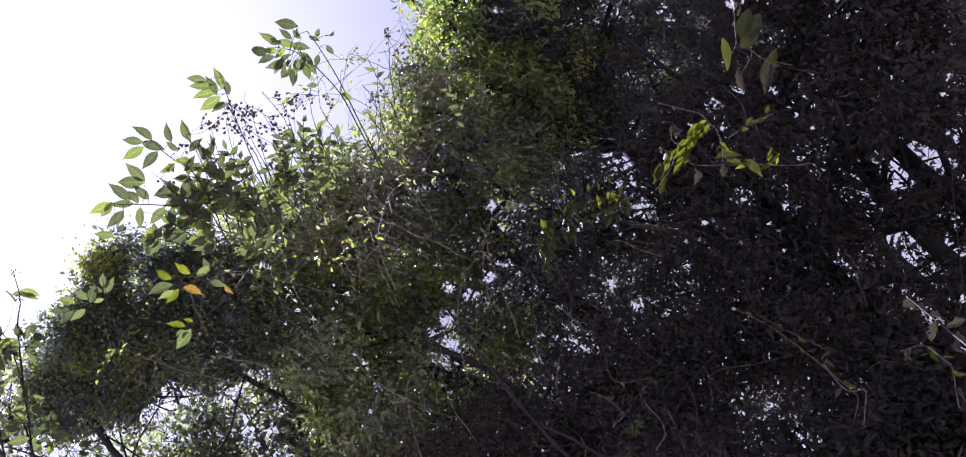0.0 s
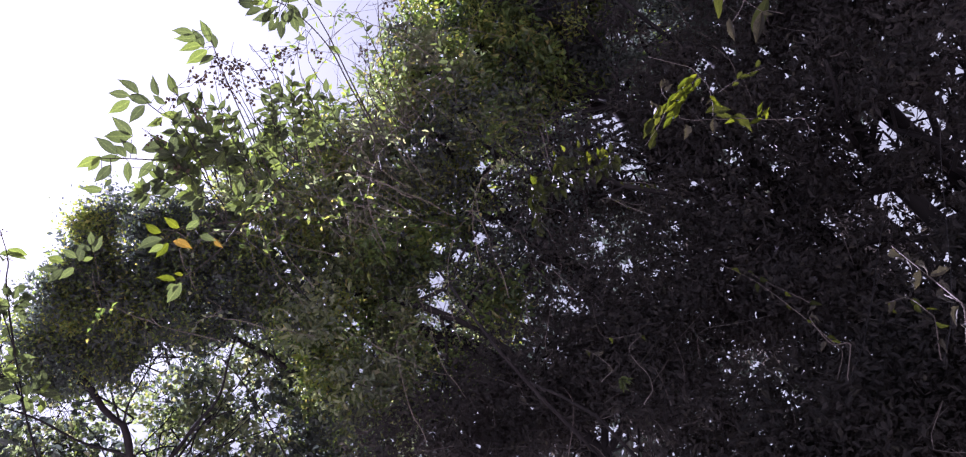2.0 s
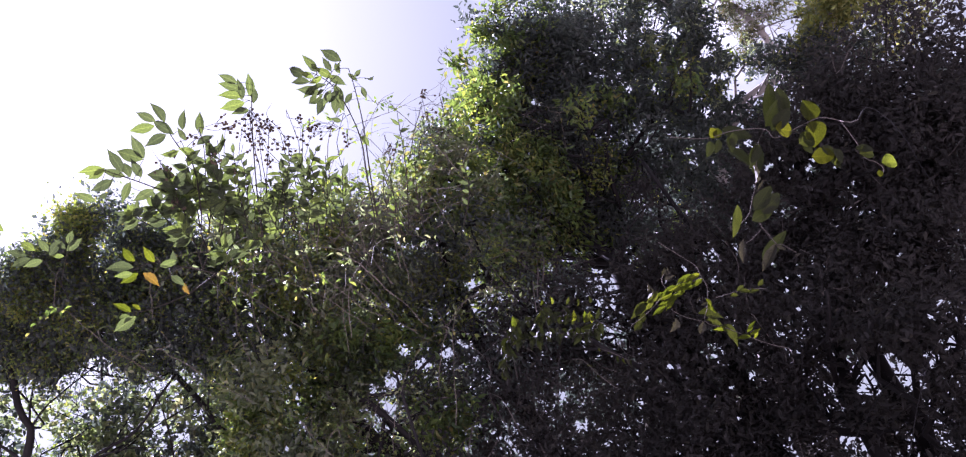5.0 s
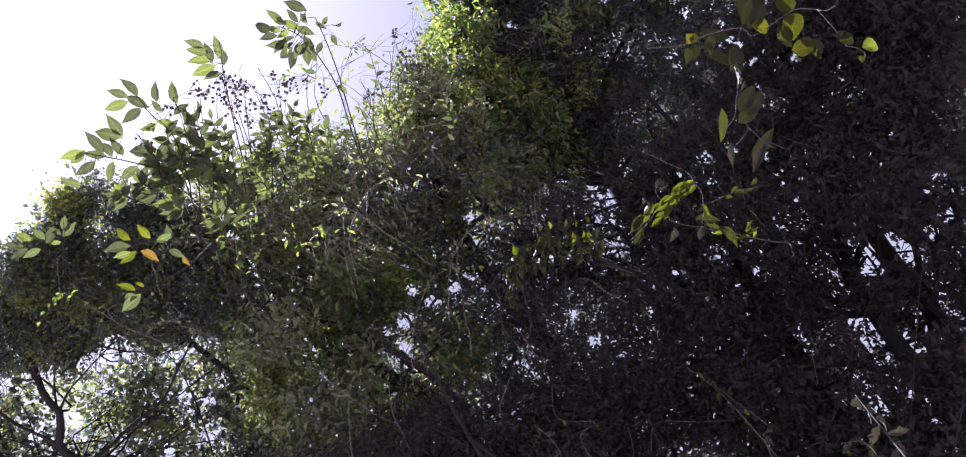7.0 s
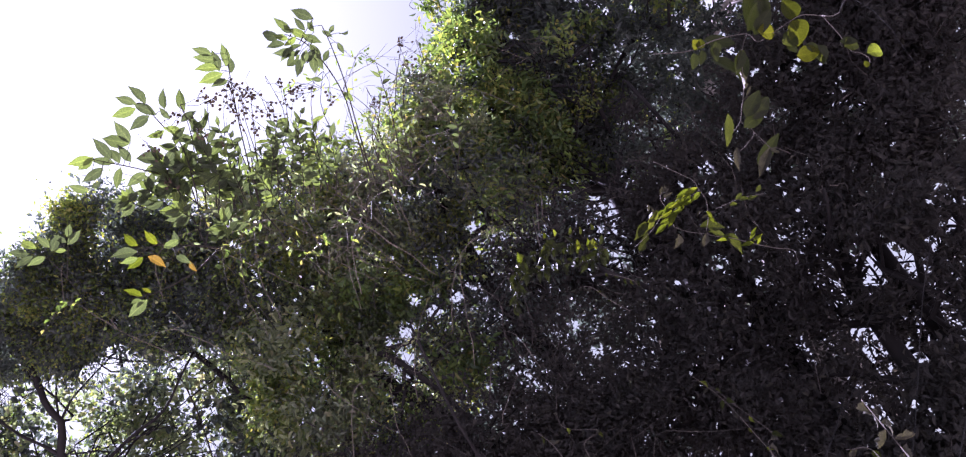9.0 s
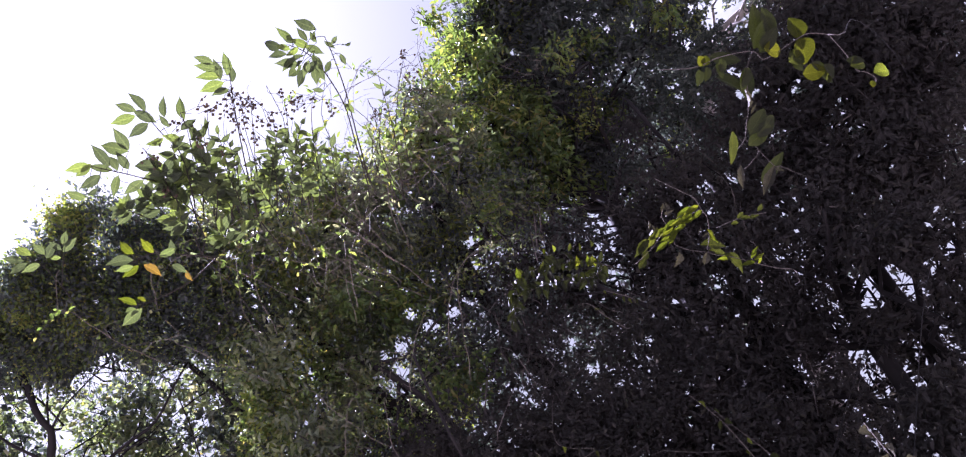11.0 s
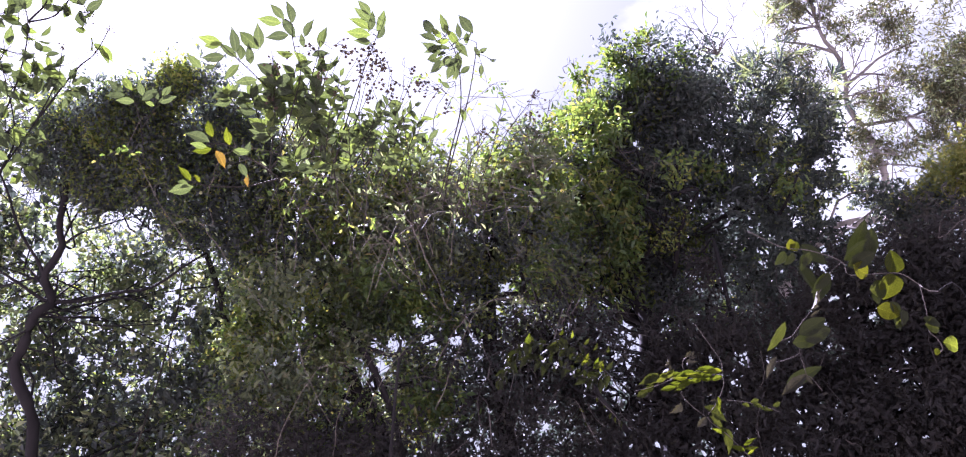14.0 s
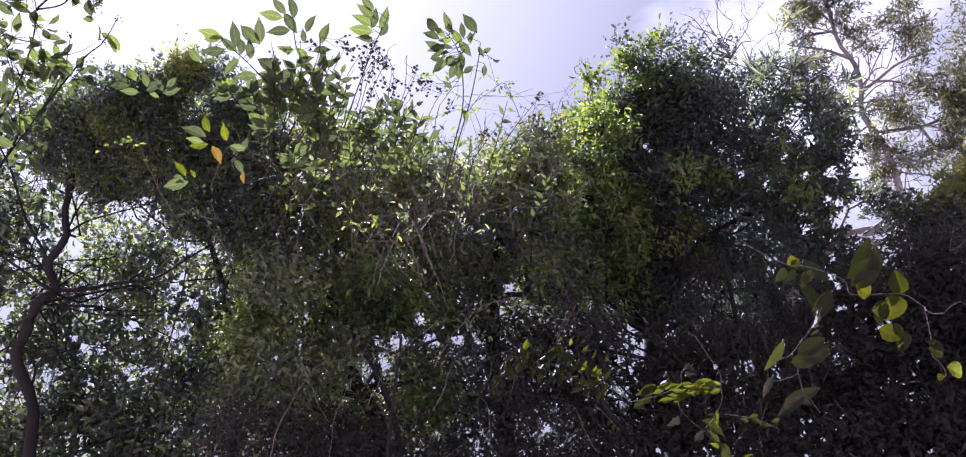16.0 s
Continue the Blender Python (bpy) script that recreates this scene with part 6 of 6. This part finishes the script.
leaf_row(lit, (0.89, 2.64, 2.82), (0.88, 2.65, 2.81), WITHERED, rng, 2, (-0.97, 0.02, -0.24), (0.15, -0.91, -0.38), (0.025, 0.037), label="dry leaf standing in for a pale shining leaf")

# shaded creeper with lit upper leaves, both tones put into the leaf colours
rng = rng_of(47)
LOW = [
    [(0.9, 6.0, -0.05), (1.01, 6.80, 3.93), (1.16, 5.56, 4.08), (0.63, 3.10, 3.10), (0.60, 3.08, 3.14), (0.54, 3.06, 3.19), (0.48, 3.06, 3.23), (0.42, 3.05, 3.25), (0.34, 3.05, 3.28), (0.26, 3.05, 3.29), (0.22, 3.07, 3.26), (0.19, 3.09, 3.22), (0.16, 3.12, 3.18), (0.13, 3.13, 3.15)],
    [(0.60, 3.08, 3.14), (0.53, 3.10, 3.13), (0.45, 3.09, 3.17), (0.35, 3.09, 3.21), (0.26, 3.09, 3.23)],
    [(0.48, 3.06, 3.23), (0.51, 3.04, 3.26), (0.55, 3.02, 3.27)],
]
low, lines = stems("shaded_creeper", "leafy creeper trailing over the dark thicket", "plant", LOW, 0.0028, BARK_STEM, samples=50, hidden=0.2)
leaf_row(low, (0.25, 3.05, 3.29), (0.59, 3.08, 3.15), OVATE_LIT + CREEPER + CREEPER_SHADED * 3, rng, 26, (0.49, -0.66, 0.57), (0.18, -0.89, -0.43), (0.035, 0.06))
leaf_row(low, (0.40, 3.02, 3.32), (0.59, 3.04, 3.23), CREEPER + OVATE_LIT, rng, 5, (0.37, -0.73, 0.57), (0.20, -0.85, -0.48), (0.036, 0.04))
leaf_row(low, (0.24, 3.06, 3.28), (0.15, 3.13, 3.17), OVATE_LIT + CREEPER + CREEPER_SHADED * 4, rng, 10, (-0.83, 0.21, -0.52), (0.11, -0.88, -0.46), (0.036, 0.05))
leaves_along(low, lines[0], CREEPER_SHADED, rng, 0.42, 1.0, 34, (0.04, 0.075), 0.9, 0.2)
leaves_along(low, lines[1], CREEPER_SHADED, rng, 0.0, 1.0, 46, (0.04, 0.075), 0.9, 0.2)

# dry twig tangle in front of the crest
rng = rng_of(48)
scrub = thing("dry_scrub", (0.05, 7.4, -0.05), "tangle of brown dry twigs on top of the thicket", "shrub")
part("stem", *joined([tube(wander((0.05, 7.4, -0.05), (-0.08, 7.01, 6.68), rng, 6, 0.1), 0.02, 0.01, 6)]), BARK_DARK, scrub)
for i in range(44):
    a = Vector((-0.15, 5.07, 5.91)) + Vector(rng.normal(0, 1, 3) * np.array([0.6, 0.3, 0.3]))
    d = Vector((rng.choice([-1, 1]) * rng.uniform(0.5, 1.1), rng.normal(0, 0.2), rng.uniform(-0.3, 0.75)))
    b = a + d * rng.uniform(0.5, 1.0)
    ln = wander(a, b, rng, 5, 0.3)
    pcs = [tube(ln, rng.uniform(0.0025, 0.0045), 0.001, 4)]
    for _ in range(4):
        q = ln[rng.integers(2, len(ln))]
        pcs.append(tube(wander(q, q + rng.normal(0, 0.16, 3), rng, 3, 0.3), 0.0022, 0.001, 3))
    part("twig", *joined(pcs), BARK_DRY, scrub)
part("twig", *joined([tube(wander((-0.08, 7.01, 6.68), (-0.15, 5.17, 5.80), rng, 4, 0.1), 0.01, 0.006, 5)]), BARK_TWIG, scrub)


# arching twigs over the front of the thicket
def arching_twigs(label, foot, middle, reach, count, seed):
    """Thin twigs, their bark paled for sun glints, that rise, bend over and hang, with a few small leaves each."""
    rng = rng_of(seed)
    root = thing("twiggy_shrub", foot, label, "shrub", "twiggy shrubs")
    heart = np.array(middle) + np.array([0.05, 0.9, -0.5])
    part("stem", *tube(wander(foot, heart, rng, 6, 0.08), 0.022, 0.010, 6), BARK_DARK, root)
    for _ in range(count):
        a = np.array(middle) + rng.normal(0, 1, 3) * np.array(reach)
        side = np.array([rng.choice([-1.0, 1.0]), rng.normal(0, 0.35), 0.0]) * rng.uniform(0.2, 0.6)
        rise = np.array([0.0, -0.05, rng.uniform(0.05, 0.4)])
        line = spline([tuple(a + np.array([0.0, 0.35, -0.12]) - side * 0.3), tuple(a), tuple(a + side * 0.45 + rise), tuple(a + side * 0.85 + rise * 1.1), tuple(a + side * 1.2 + rise * rng.uniform(0.3, 1.1))], 22)
        line = line + np.cumsum(rng.normal(0, 0.007, line.shape), axis=0)
        pieces = [tube(line, rng.uniform(0.0022, 0.0036), 0.001, 4)]
        for _ in range(3):
            q = line[rng.integers(6, 20)]
            pieces.append(tube(wander(q, q + rng.normal(0, 0.12, 3), rng, 3, 0.3), 0.002, 0.001, 3))
        part("twig", *joined(pieces), BARK_GLINT, root)
        k = rng.integers(6, 22, 14)
        p = line[k] + rng.normal(0, 0.02, (14, 3))
        v, t = leaf_cloud(p, rng.normal(0, 1, (14, 3)) + np.array([0, 0, -0.3]), rng.normal(0, 0.7, (14, 3)) + np.array([0, -0.3, 0.8]), rng.uniform(0.03, 0.055, 14), rng.uniform(0.016, 0.028, 14), shape="ovate")
        part("foliage", v, t, LEAF_GREEN if rng.random() < 0.5 else LEAF_OLIVE, root, "", "stuff")


arching_twigs("thin arching twigs paled as if sunlit, with sparse small leaves", (-0.9, 6.3, -0.05), (-0.54, 4.01, 4.87), (0.5, 0.15, 0.30), 26, 81)
arching_twigs("thin arching twigs paled as if sunlit in the lower thicket", (-0.2, 6.2, -0.05), (-0.64, 4.65, 4.06), (0.6, 0.15, 0.3), 6, 82)


def bare_branch(name, label, foot, tips, radius, seed, loose=0.2):
    """A leafless branch: from its foot to each tip, with side twigs."""
    rng = rng_of(seed)
    root = thing(name, foot, label, "branch", "bare branches")
    for tip in tips:
        ln = wander(foot, tip, rng, 6, loose)
        part("stem", *tube(ln, radius, radius * 0.25, 5), BARK_TWIG, root)
        size = np.linalg.norm(ln[-1] - ln[0])
        for _ in range(7):
            q = ln[rng.integers(4, len(ln))]
            e = q + unit(rng.normal(0, 1, 3) + unit(ln[-1] - ln[0]) * 0.7) * size * rng.uniform(0.10, 0.22)
            fork = wander(q, e, rng, 4, 0.25)
            pieces = [tube(fork, radius * 0.35, radius * 0.12, 4)]
            for _ in range(3):
                q = fork[rng.integers(2, len(fork))]
                pieces.append(tube(wander(q, q + unit(rng.normal(0, 1, 3) + np.array([0, 0, 0.5])) * size * rng.uniform(0.04, 0.10), rng, 3, 0.25), radius * 0.2, radius * 0.1, 3))
            part("twig", *joined(pieces), BARK_TWIG, root)
    return root


bare_branch("bare_branch", "leafless dead branch rising over the vine-covered tree", (2.83, 5.90, 8.44), [(2.80, 5.49, 9.43), (2.69, 5.50, 9.20), (2.29, 5.68, 8.94), (2.36, 5.61, 8.72), (2.59, 5.78, 9.16), (3.08, 5.75, 9.13), (3.19, 5.61, 9.06), (2.87, 5.58, 8.55), (2.39, 5.86, 8.90)], 0.0075, 51, loose=0.15)
bare_branch("bare_branch", "leafless dead branch at the side of the vine-covered tree", (1.56, 7.04, 8.05), [(1.18, 6.40, 8.76), (1.40, 6.47, 8.66), (1.30, 6.66, 8.50)], 0.014, 52)
bare_branch("bare_branch", "thin bare branch beside the gum tree crown", (9.57, 10.58, 11.90), [(8.69, 10.47, 12.76), (8.88, 10.56, 12.52), (8.63, 10.83, 12.46)], 0.03, 53)

# pale dry strands hanging in the shade
rng = rng_of(54)
def dry_vines(strands):
    for pts, r in strands:
        strand, lines = stems("dry_vine", "pale dry vine strand with withered leaves in the shade", "vine", [pts], r, BARK_TWIG, "dry vines", 50, 2.3 / (len(pts) - 1))
        leaves_along(strand, lines[0], SHRUNK + CREEPER, rng, 0.5, 1.0, 8, (0.03, 0.06), 0.6, 1.0)


dry_vines([
    ([(2.9, 5.9, -0.05), (3.14, 6.05, 3.06), (0.95, 4.49, 2.04), (0.74, 3.51, 1.99), (0.67, 3.42, 2.03), (0.69, 3.39, 2.16), (0.73, 3.38, 2.18), (0.68, 3.36, 2.34), (0.64, 3.33, 2.46)], 0.003),
    ([(1.1, 6.0, -0.05), (1.13, 6.83, 2.97), (0.02, 4.89, 2.67), (0.03, 3.91, 2.49), (0.06, 3.89, 2.55), (0.06, 3.87, 2.63), (0.08, 3.85, 2.70), (0.17, 3.84, 2.71), (0.06, 3.82, 2.78), (0.03, 3.80, 2.85), (0.12, 3.84, 3.03)], 0.0026),
    ([(0.9, 6.0, -0.05), (0.94, 6.85, 2.98), (-0.08, 4.83, 2.90), (-0.05, 3.95, 2.71), (-0.06, 3.92, 2.80), (-0.09, 3.90, 2.88)], 0.0026),
])
dry_vines([
    ([(1.2, 6.0, -0.05), (1.18, 6.59, 3.86), (0.85, 4.96, 3.55), (0.67, 4.03, 3.22), (0.60, 3.91, 3.29), (0.56, 3.87, 3.38), (0.51, 3.86, 3.41)], 0.0024),
    ([(1.3, 6.0, -0.05), (1.28, 6.57, 3.85), (0.97, 4.90, 3.65), (0.76, 3.88, 3.29), (0.66, 3.85, 3.40)], 0.0024),
    ([(3.2, 5.7, -0.05), (3.12, 6.00, 2.81), (0.99, 4.88, 2.10), (0.82, 4.10, 2.07), (0.77, 3.87, 2.24), (0.74, 3.83, 2.50), (0.68, 3.79, 2.68)], 0.0026),
    ([(3.6, 5.0, -0.05), (3.42, 5.54, 3.10), (1.16, 3.83, 1.81), (0.88, 2.97, 1.81), (0.87, 2.96, 1.90), (0.81, 2.98, 1.94)], 0.0026)
])

# narrow-leaved tuft catching the sun
rng = rng_of(55)
tuft, lines = stems("leafy_sprig", "small drooping tuft of narrow bright leaves", "plant", [[(1.3, 6.0, -0.05), (1.19, 6.77, 3.18), (-0.07, 4.84, 2.87), (-0.05, 4.45, 2.79)]], 0.004, BARK_STEM, "sprigs")
leaves_along(tuft, lines[0], NARROW, rng, 0.93, 1.0, 16, (0.07, 0.12), 0.6, 1.0)

# withered leaves close to the eye
rng = rng_of(56)
near, lines = stems("dry_vine", "close dry vine with grey withered hanging leaves", "vine", [[(4.4, 4.0, -0.05), (3.16, 4.51, 2.52), (0.95, 2.86, 1.67), (0.68, 2.10, 1.71), (0.67, 2.10, 1.75)], [(0.68, 2.10, 1.71), (0.71, 2.18, 1.82), (0.74, 2.26, 1.94)]], 0.0024, BARK_TWIG, "dry vines", 30, 0.5)
put_leaf(near, SHRUNK[0], (0.67, 2.10, 1.71), (-0.9, 0, -0.3), (0.2, -1, 0.6), 0.055)
put_leaf(near, SHRUNK[1], (0.64, 2.11, 1.68), (0.0, 0, -1), (0.2, -1, 0.1), 0.08)
leaves_along(near, lines[1], SHRUNK, rng, 0.2, 1.0, 7, (0.04, 0.07), 0.6, 1.2)
